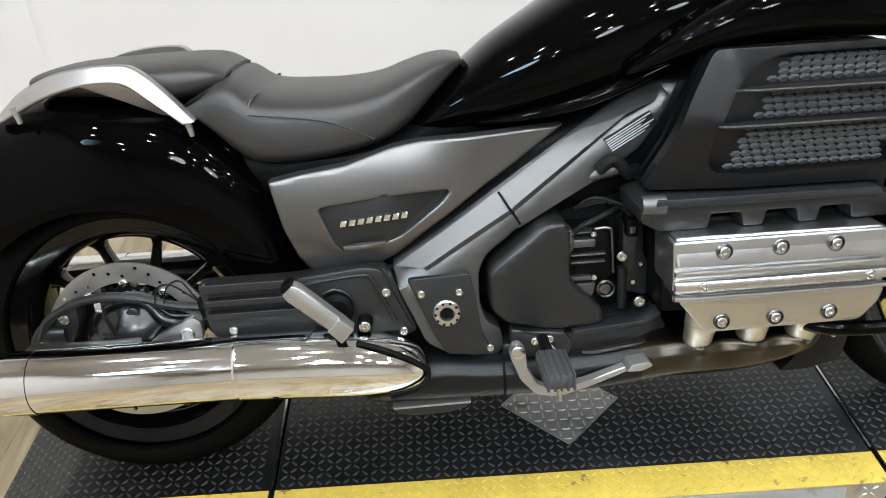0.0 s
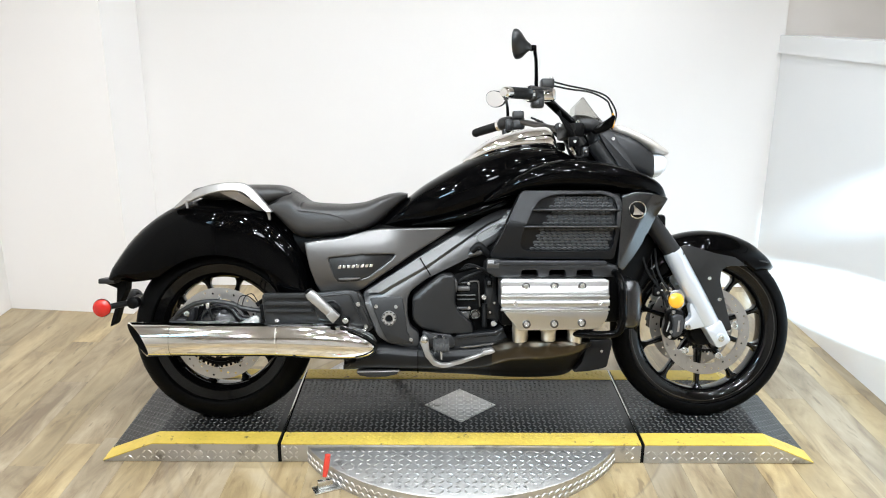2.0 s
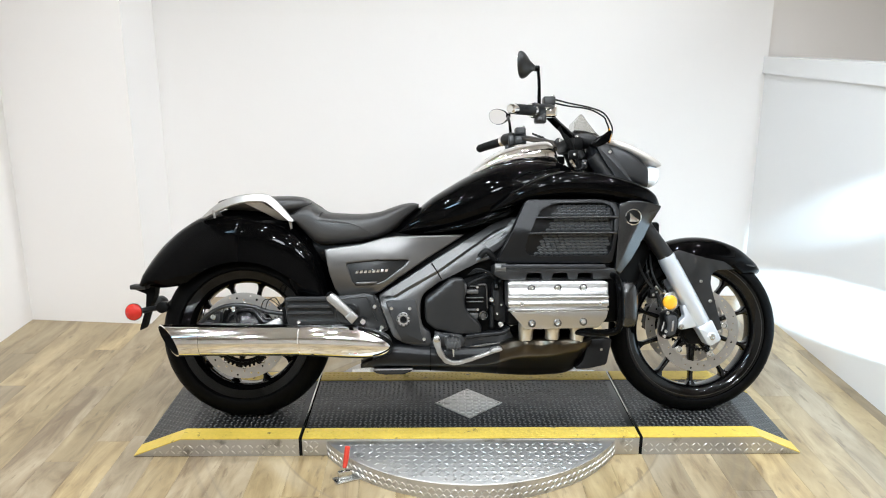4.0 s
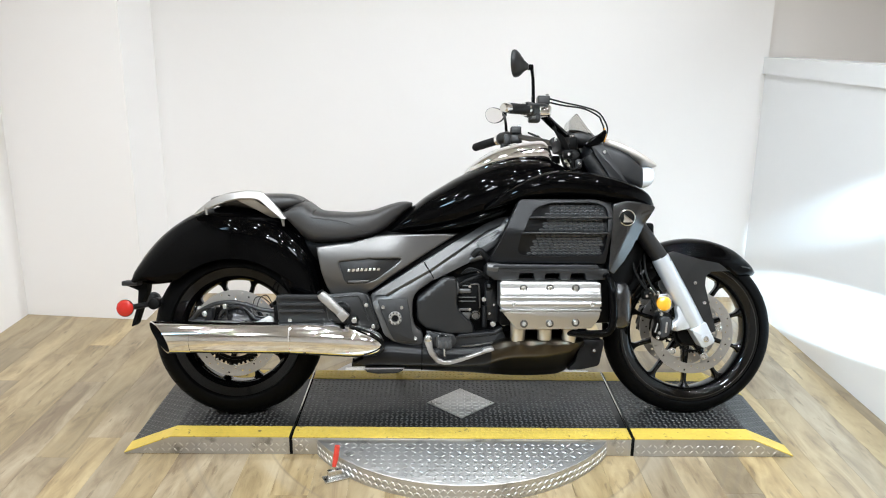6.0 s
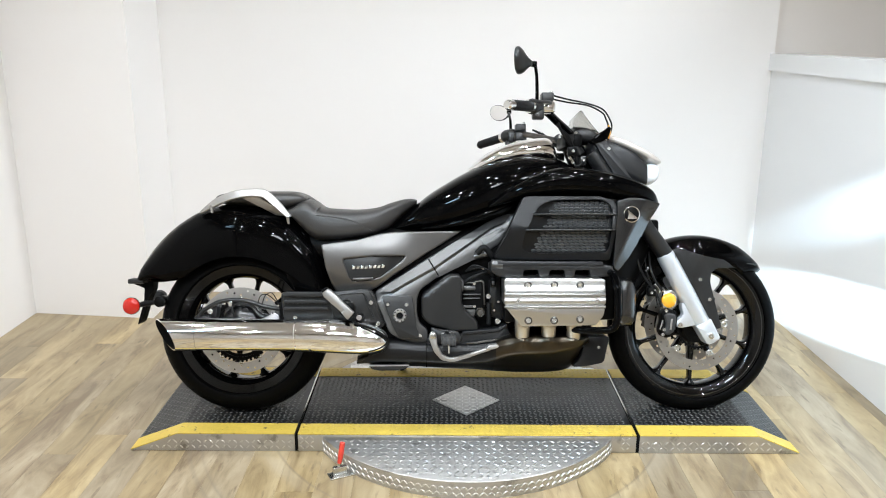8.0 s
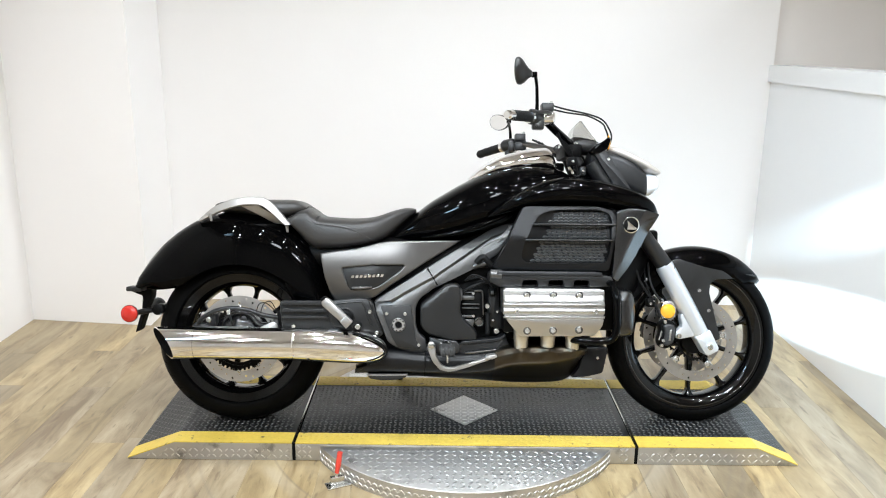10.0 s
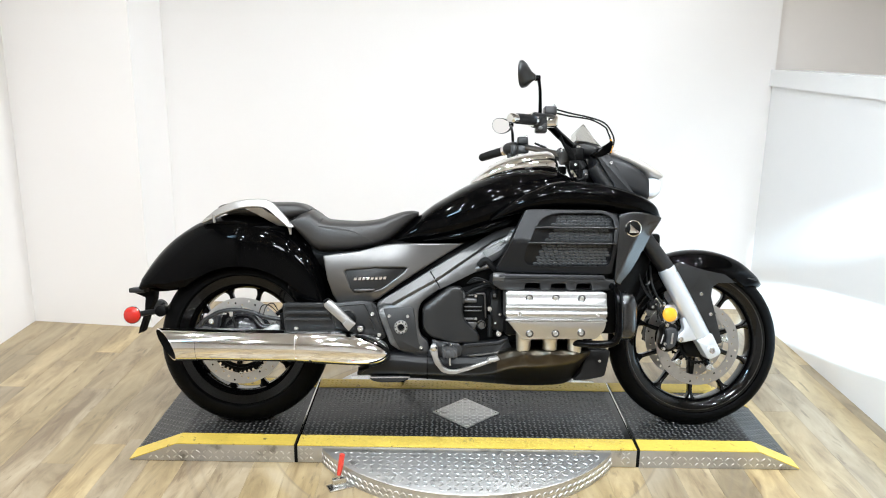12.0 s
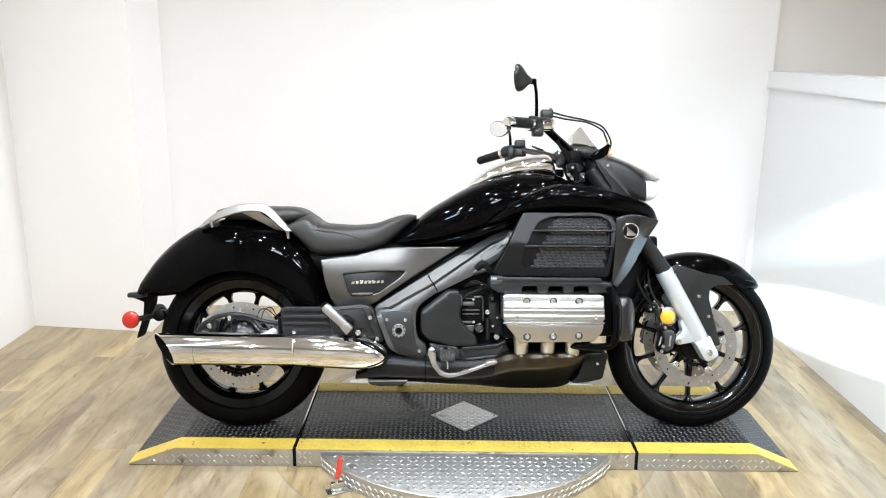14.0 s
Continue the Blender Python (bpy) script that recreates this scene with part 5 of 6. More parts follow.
# engine
def engine_side(s):
    c = part("cylinder_cover", plate(rounded([(0.096, 0.474), (0.094, 0.515), (0.100, 0.522), (0.428, 0.520), (0.436, 0.512), (0.436, 0.474)], 0.006, 3), s * 0.235, s * 0.337, 0.010, seg=3,
                                     yf=lambda x, z: -s * 0.30 * (z - 0.474)), ALUMINIUM, bike, "polished aluminium cylinder head cover", 30)
    part("cover_band", plate(rounded([(0.091, 0.517), (0.437, 0.517), (0.437, 0.46), (0.430, 0.392), (0.402, 0.361), (0.152, 0.361), (0.093, 0.434)], 0.006, 3), s * 0.235, s * 0.330, 0.012, seg=3), ALUMINIUM, c)
    part("lower_panel", plate(rounded([(0.100, 0.419), (0.435, 0.419), (0.429, 0.392), (0.404, 0.360), (0.150, 0.357)], 0.008, 3), s * 0.235, s * 0.337, 0.010, seg=3,
                              yf=lambda x, z: -s * 0.14 * (0.419 - z)), ALUMINIUM, c)
    for z, h in ((0.466, 0.004), (0.4445, 0.009), (0.424, 0.004)):
        part("cover_rib", body([(0.104, s * 0.330, z - h, z + h, 0.003), (0.116, s * 0.337, z - h, z + h, 0.007), (0.412, s * 0.337, z - h, z + h, 0.007), (0.425, s * 0.330, z - h, z + h, 0.003)], 12, 3), ALUMINIUM, c)
    for k in range(5):
        x = 0.205 + 0.0195 * k
        part("raised_letter_bar", plate([(x, 0.4405), (x + 0.014, 0.4405), (x + 0.014, 0.4485), (x, 0.4485)], s * 0.342, s * 0.346, 0.001), ALUMINIUM, c)
    for x, z in ((0.172, 0.497), (0.262, 0.498), (0.350, 0.498), (0.174, 0.377), (0.262, 0.378), (0.350, 0.381)):
        d = -0.0055 if z > 0.45 else -0.0045
        part("bolt_well", lathe([(0, 0.0135), (s * 0.003, 0.0135), (s * 0.004, 0.012), (s * 0.001, 0.0105), (s * 0.0005, 0.0003)], (x, s * (0.336 + d), z), 20), DARK_STEEL, c)
        bolt(x, s * (0.337 + d), z, 0.0085, c, s, BOLT, 0.005)
    for x in (0.138, 0.405):
        bolt(x, s * 0.341, 0.4445, 0.0075, c, s)
    # crankcase and head behind the cover
    part("cylinder_head", box((0.10, min(s * 0.12, s * 0.25), 0.36), (0.42, max(s * 0.12, s * 0.25), 0.53), 0.01), MATT_BLACK, bike)
    u = part("intake_cover", plate([(0.050, 0.566), (0.075, 0.576), (0.430, 0.574), (0.440, 0.562), (0.470, 0.560), (0.478, 0.524), (0.394, 0.522), (0.390, 0.546), (0.342, 0.546), (0.338, 0.522), (0.306, 0.522), (0.302, 0.546), (0.254, 0.546), (0.250, 0.522), (0.216, 0.522), (0.212, 0.546), (0.164, 0.546), (0.160, 0.522), (0.08, 0.522), (0.050, 0.540)], s * 0.16, s * 0.290, 0.008, 0.006), SATIN_BLACK, bike, "satin black intake cover over the cylinders")
    part("cover_step", plate([(0.075, 0.577), (0.432, 0.575), (0.438, 0.562), (0.10, 0.563), (0.07, 0.566)], s * 0.272, s * 0.298, 0.005, 0.003), CASTING, u, "grey flange along the intake cover")
    part("pipe_boss", tube([(0.052, s * 0.282, 0.566), (0.090, s * 0.282, 0.565)], [0.016, 0.0165], 18), FRAME_GREY, u)
    for k, x in enumerate((0.160, 0.252, 0.338)):
        h = part("header_pipe", tube([(x, s * 0.285, 0.375), (x, s * 0.281, 0.352), (x + 0.001, s * 0.272, 0.332), (x + 0.002, s * 0.262, 0.310)], [0.0265, 0.0260, 0.0250, 0.024], 22), HEADER, bike, "warm-toned steel exhaust header")
        part("header_collar", lathe([(-0.002, 0.0245), (0, 0.0285), (0.002, 0.0245)], (x + 0.001, s * 0.281, 0.353), 20, "z", caps=False), HEADER, h)
    bar = part("engine_guard", tube([(0.452, s * 0.24, 0.53), (0.466, s * 0.30, 0.535), (0.474, s * 0.335, 0.50), (0.477, s * 0.342, 0.44), (0.476, s * 0.340, 0.385), (0.462, s * 0.334, 0.350), (0.42, s * 0.326, 0.342), (0.355, s * 0.312, 0.342), (0.32, s * 0.27, 0.343)], 0.0125, 14, 6), GLOSS_BLACK, bike, "black tubular engine guard")
    part("radiator_shroud", body([(0.495, s * 0.20, 0.36, 0.50, 0.06), (0.51, s * 0.20, 0.345, 0.515, 0.075), (0.545, s * 0.195, 0.345, 0.510, 0.075), (0.562, s * 0.19, 0.36, 0.49, 0.06)], 24, 4), NOSE_BLACK, bike, "black lower radiator shroud")
    part("belly_cover", plate([(0.350, 0.190), (0.378, 0.218), (0.405, 0.300), (0.486, 0.300), (0.466, 0.206), (0.405, 0.194)], s * 0.12, s * 0.185, 0.010, 0.012), PANEL_BLACK, bike, "black belly cover")
    bolt(0.446, s * 0.185, 0.262, 0.006, bike, s)
    # black gear cover and ribbed starter area
    g = part("gear_cover", plate(rounded([(-0.190, 0.452), (-0.094, 0.526), (-0.050, 0.524), (-0.045, 0.496), (-0.047, 0.428), (-0.036, 0.402), (0.013, 0.356), (0.015, 0.327), (-0.004, 0.322), (-0.080, 0.330), (-0.158, 0.345), (-0.189, 0.376)], 0.016, 4), s * 0.11, s * 0.204, 0.015, seg=4,
                                 yf=lambda x, z: s * (0.022 - 0.10 * max(0.0, x + 0.16)) - s * (0.03 * (0.52 - z) + 1.6 * max(0.0, 0.80 * (z - 0.452) - 0.62 * (x + 0.190) + 0.012) ** 1.2), fine=12), SATIN_BLACK, bike, "satin black gearcase cover", 40)
    part("cover_cap", plate([(-0.071, 0.503), (-0.062, 0.510), (-0.042, 0.509), (-0.039, 0.495), (-0.041, 0.464), (-0.058, 0.460), (-0.069, 0.466)], s * 0.165, s * 0.209, 0.008, 0.008, seg=3), FRAME_GREY, g, "grey rounded cap on the gearcase cover")
    h = part("crankcase", box((-0.20, min(s * 0.02, s * 0.12), 0.28), (0.42, max(s * 0.02, s * 0.12), 0.60), 0.012), MATT_BLACK, bike)
    # finned electrical box beside the gearcase cover
    part("starter_box", plate([(-0.045, 0.500), (0.036, 0.500), (0.037, 0.408), (0.004, 0.372), (-0.020, 0.372), (-0.045, 0.400)], s * 0.10, s * 0.172, 0.005, 0.006), MATT_BLACK, h)
    part("box_band", box((-0.040, min(s * 0.16, s * 0.186), 0.467), (0.003, max(s * 0.16, s * 0.186), 0.482), 0.003), FRAME_GREY, h)
    for x1, z, t in ((0.022, 0.450, 0.0035), (0.021, 0.436, 0.0035), (-0.003, 0.404, 0.008), (0.000, 0.492, 0.003)):
        part("box_fin", box((-0.040, min(s * 0.16, s * 0.183), z), (x1, max(s * 0.16, s * 0.183), z + t), 0.001), FRAME_GREY, h)
    part("box_frame", tube([(0.002, s * 0.178, 0.498), (0.024, s * 0.179, 0.499), (0.032, s * 0.180, 0.492), (0.034, s * 0.180, 0.460), (0.036, s * 0.180, 0.414)], 0.003, 8), DARK_STEEL, h)
    part("box_foot", plate([(-0.031, 0.397), (0.004, 0.397), (0.002, 0.384), (-0.003, 0.370), (-0.016, 0.382)], s * 0.16, s * 0.180, 0.003, 0.003), FRAME_GREY, h)
    part("clamp_loop", lathe([(-0.004, 0.0145), (0, 0.017), (0.004, 0.0145), (0, 0.0125)], (0.020, s * 0.192, 0.389), 24, caps=False), BOLT, h)
    part("clamp_plug", lathe([(0, 0.011), (s * 0.006, 0.010), (s * 0.007, 0.0005)], (0.020, s * 0.182, 0.387), 16), DARK_STEEL, h)
    part("cable", tube([(-0.036, s * 0.180, 0.493), (-0.019, s * 0.188, 0.509), (0.004, s * 0.188, 0.519), (0.028, s * 0.178, 0.526), (0.06, s * 0.15, 0.530)], 0.0052, 8), GRIP_RUBBER, h)
    part("breather_hose", lathe([(a, 0.0095 if k % 2 else 0.0078) for k, a in enumerate([0.006 * q for q in range(14)])], (0.052, s * 0.178, 0.345), 14, "z"), GRIP_RUBBER, h, "ribbed black hose")
    for x, z, q in ((0.050, 0.445, 0.0095), (0.083, 0.356, 0.0105), (0.121, 0.360, 0.0115), (-0.001, 0.491, 0.006), (0.000, 0.410, 0.006)):
        bolt(x, s * 0.182, z, q, h, s)
    for k, (x, z, q) in enumerate(((0.030, 0.545, 0.005), (0.062, 0.535, 0.006), (0.070, 0.395, 0.005), (0.086, 0.425, 0.005))):
        bolt(x, s * (0.172 + 0.004 * (k % 3)), z, q, h, s)
    conn = part("connector", box((0.058, min(s * 0.150, s * 0.186), 0.480), (0.078, max(s * 0.150, s * 0.186), 0.512), 0.003), MATT_BLACK, h)
    part("connector_latch", box((0.062, min(s * 0.184, s * 0.190), 0.488), (0.072, max(s * 0.184, s * 0.190), 0.500), 0.001), FRAME_GREY, h)
    for k in range(3):
        part("wire", tube([(0.070, s * 0.175, 0.512), (0.060 - 0.014 * k, s * 0.188, 0.535 + 0.006 * k), (0.020 - 0.012 * k, s * 0.186, 0.548 + 0.004 * k), (-0.030, s * 0.170, 0.535)], 0.0028, 8), GRIP_RUBBER, h)
    part("case_web", plate([(0.056, 0.50), (0.092, 0.525), (0.094, 0.44), (0.118, 0.40), (0.100, 0.36), (0.056, 0.372)], s * 0.12, s * 0.166, 0.006, 0.008), SATIN_BLACK, h)
    part("hose", tube([(0.10, s * 0.10, 0.60), (0.07, s * 0.16, 0.585), (0.035, s * 0.18, 0.62), (0.01, s * 0.17, 0.60)], 0.011, 10), GRIP_RUBBER, h)
    part("spacer_tube", tube([(0.0, s * 0.15, 0.585), (0.05, s * 0.16, 0.60)], 0.012, 12), FRAME_GREY, h)
    low = part("lower_case", plate([(-0.17, 0.30), (-0.05, 0.315), (-0.035, 0.318), (0.088, 0.330), (0.112, 0.345), (0.128, 0.312), (0.12, 0.272), (0.05, 0.252), (-0.10, 0.240), (-0.17, 0.252)], s * 0.10, s * 0.206, 0.006, 0.008), SATIN_BLACK, bike, "black lower gearcase")
    part("case_ledge", plate([(-0.045, 0.322), (0.086, 0.334), (0.112, 0.349), (0.114, 0.340), (0.088, 0.324), (-0.042, 0.312)], s * 0.180, s * 0.216, 0.003, 0.003), CASTING, low)
    part("ledge_bar", body([(-0.030, s * 0.222, 0.281, 0.287, 0.003), (-0.010, s * 0.225, 0.281, 0.289, 0.006), (0.075, s * 0.225, 0.291, 0.299, 0.006), (0.095, s * 0.222, 0.295, 0.300, 0.003)], 10, 3), DARK_STEEL, low)
    # brake pedal / gear lever side plate
    p = part("peg_plate", plate([(-0.156, 0.339), (-0.130, 0.333), (-0.060, 0.325), (-0.046, 0.305), (-0.054, 0.280), (-0.080, 0.284), (-0.100, 0.288), (-0.118, 0.280), (-0.156, 0.282)], s * 0.20, s * 0.224, 0.004, 0.006), SATIN_BLACK, bike, "black footpeg mounting plate")
    for x, z in ((-0.114, 0.314), (-0.088, 0.316)):
        bolt(x, s * 0.224, z, 0.0075, p, s)
    if s < 0:
        ped = part("brake_pedal", plate([(-0.164, 0.309), (-0.158, 0.328), (-0.146, 0.331), (-0.136, 0.318), (-0.133, 0.282), (-0.116, 0.251), (-0.094, 0.239), (-0.070, 0.240), (-0.024, 0.252), (0.054, 0.278), (0.056, 0.267), (-0.024, 0.240), (-0.070, 0.227), (-0.090, 0.224), (-0.120, 0.231), (-0.146, 0.261)], -0.248, -0.267, 0.004, 0.006), SATIN_SILVER, bike, "forged silver rear brake pedal")
        part("pedal_pad", plate([(0.034, 0.272), (0.042, 0.284), (0.072, 0.289), (0.080, 0.280), (0.060, 0.271)], -0.250, -0.286, 0.005, 0.004), SATIN_SILVER, ped)
        part("pedal_boss", lathe([(0, 0.012), (-0.006, 0.012), (-0.008, 0.009), (-0.008, 0.001)], (-0.149, -0.266, 0.317), 20), BOLT, ped)
        part("pedal_spring", tube([(-0.094, -0.234, 0.312), (-0.083, -0.238, 0.300), (-0.070, -0.240, 0.288)], 0.006, 10), BOLT, ped)
    foot = part("rider_peg", box((-0.122, min(s * 0.275, s * 0.375), 0.298), (-0.072, max(s * 0.275, s * 0.375), 0.324), 0.008, seg=3), PEG_RUBBER, bike, "ribbed rubber rider footpeg")
    for k in range(5):
        x = -0.118 + 0.0105 * k
        part("peg_rib", box((x, min(s * 0.285, s * 0.3765), 0.297), (x + 0.004, max(s * 0.285, s * 0.3765), 0.3265), 0.001), PEG_RUBBER, foot)
    part("peg_stem", tube([(-0.10, s * 0.215, 0.318), (-0.097, s * 0.28, 0.312)], 0.010, 10), MATT_BLACK, foot)
    part("peg_feeler", tube([(-0.097, s * 0.362, 0.30), (-0.096, s * 0.364, 0.272)], [0.004, 0.003], 8), BOLT, foot)


mirrored(engine_side)
part("engine_block", box((-0.30, -0.11, 0.20), (0.44, 0.11, 0.66), 0.02), MATT_BLACK, bike)
part("radiator_core", box((0.44, -0.19, 0.36), (0.50, 0.19, 0.78), 0.01), MATT_BLACK, bike)
part("under_tank_frame", body([(-0.52, 0, 0.44, 0.62, 0.11), (-0.30, 0, 0.44, 0.66, 0.13), (0.0, 0, 0.50, 0.70, 0.13), (0.20, 0, 0.58, 0.80, 0.15), (0.36, 0, 0.62, 0.86, 0.14), (0.44, 0, 0.66, 0.86, 0.10)], 24, 4), MATT_BLACK, bike)
part("rear_frame", box((-0.46, -0.17, 0.27), (-0.26, 0.17, 0.46), 0.02), MATT_BLACK, bike)
part("seat_base", body([(-0.60, 0, 0.56, 0.68, 0.12), (-0.45, 0, 0.58, 0.67, 0.15), (-0.32, 0, 0.60, 0.69, 0.135), (-0.22, 0, 0.62, 0.73, 0.10), (-0.16, 0, 0.64, 0.74, 0.09)], 20, 3), MATT_BLACK, bike)
part("front_cowling", body([(0.49, 0, 0.40, 0.74, 0.13), (0.54, 0, 0.40, 0.76, 0.12), (0.60, 0, 0.46, 0.76, 0.10), (0.65, 0, 0.56, 0.74, 0.08)], 20, 3), MATT_BLACK, bike)
part("steering_head", tube([(0.46, 0, 0.80), (0.385, 0, 0.985)], 0.04, 20), MATT_BLACK, bike)


# front end
def fork_leg(s):
    y = s * 0.108
    up = part("fork_tube", tube([(0.43, y, 0.965), (0.722, y, 0.570)], 0.030, 24), SATIN_BLACK, bike, "black upper fork tube")
    low = part("fork_lower", tube([(0.706, y, 0.588), (0.712, y, 0.578), (0.79, y, 0.437), (0.840, y, 0.345), (0.858, y, 0.312)], [0.031, 0.033, 0.033, 0.031, 0.028], 26), FORK_SILVER, bike, "silver painted lower fork leg")
    part("axle_clamp", plate([(0.815, 0.329), (0.869, 0.358), (0.903, 0.290), (0.899, 0.280), (0.866, 0.262), (0.853, 0.266)], s * 0.080, s * 0.140, 0.006, 0.006), FORK_SILVER, low)
    part("caliper_lug", plate([(0.785, 0.440), (0.83, 0.345), (0.815, 0.331), (0.760, 0.321), (0.747, 0.327), (0.745, 0.345), (0.772, 0.368), (0.762, 0.405)], s * 0.092, s * 0.125, 0.006, 0.012), FORK_SILVER, low)
    bolt(0.759, s * 0.125, 0.334, 0.009, low, s)
    part("clamp_face", plate(circle(0.868, 0.296, 0.017, 20), s * 0.138, s * 0.1425, 0.001), FORK_SILVER, low)
    bolt(0.868, s * 0.1425, 0.296, 0.011, low, s)
    cal = part("brake_caliper", plate([(0.686, 0.378), (0.714, 0.394), (0.742, 0.384), (0.750, 0.350), (0.740, 0.304), (0.714, 0.284), (0.690, 0.290), (0.682, 0.316), (0.692, 0.346)], s * 0.085, s * 0.132, 0.010, 0.012), MATT_BLACK, bike, "grey-black front brake caliper")
    part("caliper_face", plate([(0.696, 0.372), (0.714, 0.380), (0.738, 0.374), (0.742, 0.345), (0.733, 0.309), (0.712, 0.296), (0.698, 0.304), (0.704, 0.340)], s * 0.128, s * 0.141, 0.007, 0.008, seg=3), CALIPER_GREY, cal, "grey caliper face")
    part("letter_bar", plate([(0.716, 0.318), (0.723, 0.319), (0.727, 0.358), (0.720, 0.357)], s * 0.140, s * 0.1418, 0.0005), ALUMINIUM, cal)
    part("pad_pin", tube([(0.694, s * 0.128, 0.352), (0.684, s * 0.128, 0.318)], 0.004, 8), BOLT, cal)
    for x, z in ((0.692, 0.300), (0.697, 0.318), (0.704, 0.386)):
        bolt(x, s * 0.134, z, 0.007, cal, s)
    part("brake_hose", tube([(0.69, s * 0.12, 0.40), (0.67, s * 0.12, 0.45), (0.62, s * 0.10, 0.53), (0.60, s * 0.08, 0.62)], 0.0045, 8), GRIP_RUBBER, cal)
    part("reflector_bracket", plate([(0.70, 0.458), (0.735, 0.462), (0.75, 0.44), (0.745, 0.40), (0.70, 0.39), (0.69, 0.42)], s * 0.105, s * 0.118, 0.003, 0.006), BOLT, low)
    part("amber_reflector", lathe([(0, 0.0265), (s * 0.008, 0.0265), (s * 0.014, 0.020), (s * 0.016, 0.009), (s * 0.0162, 0.0005)], (0.717, s * 0.118, 0.424), 32), AMBER, low, "round amber side reflector")
    bolt(0.694, s * 0.120, 0.462, 0.008, low, s)


mirrored(fork_leg)
for s in (-1, 1):
    part("front_hose", tube([(0.655, s * 0.075, 0.60), (0.650, s * 0.118, 0.54), (0.668, s * 0.128, 0.49), (0.690, s * 0.130, 0.462)], 0.0042, 8), GRIP_RUBBER, bike)
    part("sensor_wire", tube([(0.64, s * 0.08, 0.58), (0.636, s * 0.115, 0.53), (0.655, s * 0.118, 0.48), (0.672, s * 0.112, 0.44), (0.678, s * 0.11, 0.405)], 0.0022, 6), GRIP_RUBBER, bike)
    union = part("hose_union", box((0.640, min(s * 0.095, s * 0.125), 0.438), (0.672, max(s * 0.095, s * 0.125), 0.470), 0.005), MATT_BLACK, bike, "black hose union block")
    bolt(0.652, s * 0.125, 0.452, 0.006, union, s)
    bolt(0.664, s * 0.125, 0.462, 0.004, union, s)
part("fork_brace", box((0.60, -0.12, 0.66), (0.68, 0.12, 0.72), 0.012), MATT_BLACK, bike)


def front_fender():
    shape = [(-1.0, -0.32), (-1.0, -0.12), (-0.96, 0.2), (-0.84, 0.52), (-0.6, 0.82), (-0.3, 0.96), (0, 1.0)]
    shape = shape + [(-y, f) for y, f in shape[-2::-1]]
    rings = []
    for k in range(41):
        th = 40.5 + 91.5 * k / 40
        ro = float(np.interp(th, (40.5, 46, 60, 80, 100, 118, 132), (0.343, 0.347, 0.352, 0.350, 0.348, 0.346, 0.342)))
        w = float(np.interp(th, (40.5, 46, 60, 90, 120, 132), (0.030, 0.066, 0.084, 0.088, 0.086, 0.082)))
        h = float(np.interp(th, (40.5, 52, 132), (0.016, 0.060, 0.070)))
        a = radians(th)
        out = [(y * w, ro - h + h * f) for y, f in shape]
        inn = [(y * (w - 0.006), ro - h - 0.005 + (h) * f) for y, f in shape[::-1]]
        rings.append([(FX + r * math.cos(a), y, FZ + r * math.sin(a)) for y, r in out + inn])
    return skin(rings)


ff = part("front_fender", front_fender(), GLOSS_BLACK, bike, "gloss black front mudguard", 50)
for s in (-1, 1):
    br = part("fender_bracket", plate([(0.722, 0.600), (0.76, 0.615), (0.86, 0.585), (0.98, 0.562), (1.055, 0.556), (1.075, 0.548), (0.985, 0.541), (0.905, 0.540), (0.884, 0.525), (0.880, 0.49), (0.902, 0.40), (0.925, 0.318), (0.905, 0.312), (0.868, 0.372), (0.80, 0.505), (0.735, 0.575)],
                                      s * 0.080, s * 0.092, 0.004, 0.008, yf=lambda x, z: -s * max(0, x - 0.93) * 0.25), SATIN_BLACK, ff, "satin black mudguard stay")
    for x, z in ((0.842, 0.498), (0.878, 0.424)):
        bolt(x, s * 0.092, z, 0.007, ff, s)

# headlight nacelle, screen and instruments
nac = part("headlight_nacelle", body([(0.43, 0, 0.94, 1.005, 0.10), (0.45, 0, 0.915, 1.014, 0.122), (0.51, 0, 0.88, 1.008, 0.130), (0.575, 0, 0.855, 0.982, 0.130), (0.618, 0, 0.842, 0.946, 0.127), (0.634, 0, 0.842, 0.930, 0.122)], 40, 4.5), NACELLE, bike, "satin charcoal headlight nacelle", 50)
part("visor", body([(0.470, 0, 1.000, 1.024, 0.07), (0.505, 0, 0.994, 1.032, 0.108), (0.553, 0, 0.976, 1.019, 0.124), (0.616, 0, 0.944, 0.991, 0.126), (0.655, 0, 0.928, 0.967, 0.118), (0.680, 0, 0.924, 0.951, 0.106), (0.692, 0, 0.926, 0.940, 0.092)], 40, 2.8), VISOR, nac, "champagne silver headlight visor")
part("headlight_reflector", body([(0.630, 0, 0.846, 0.926, 0.112), (0.650, 0, 0.850, 0.922, 0.106), (0.658, 0, 0.862, 0.912, 0.092)], 32, 4), CHROME, nac)
part("headlight_lens", body([(0.634, 0, 0.844, 0.930, 0.117), (0.662, 0, 0.848, 0.932, 0.112), (0.682, 0, 0.862, 0.928, 0.096), (0.690, 0, 0.880, 0.920, 0.074)], 36, 3.0), LENS, nac, "headlight lens, its bright reflection put in as an opaque pale colour")
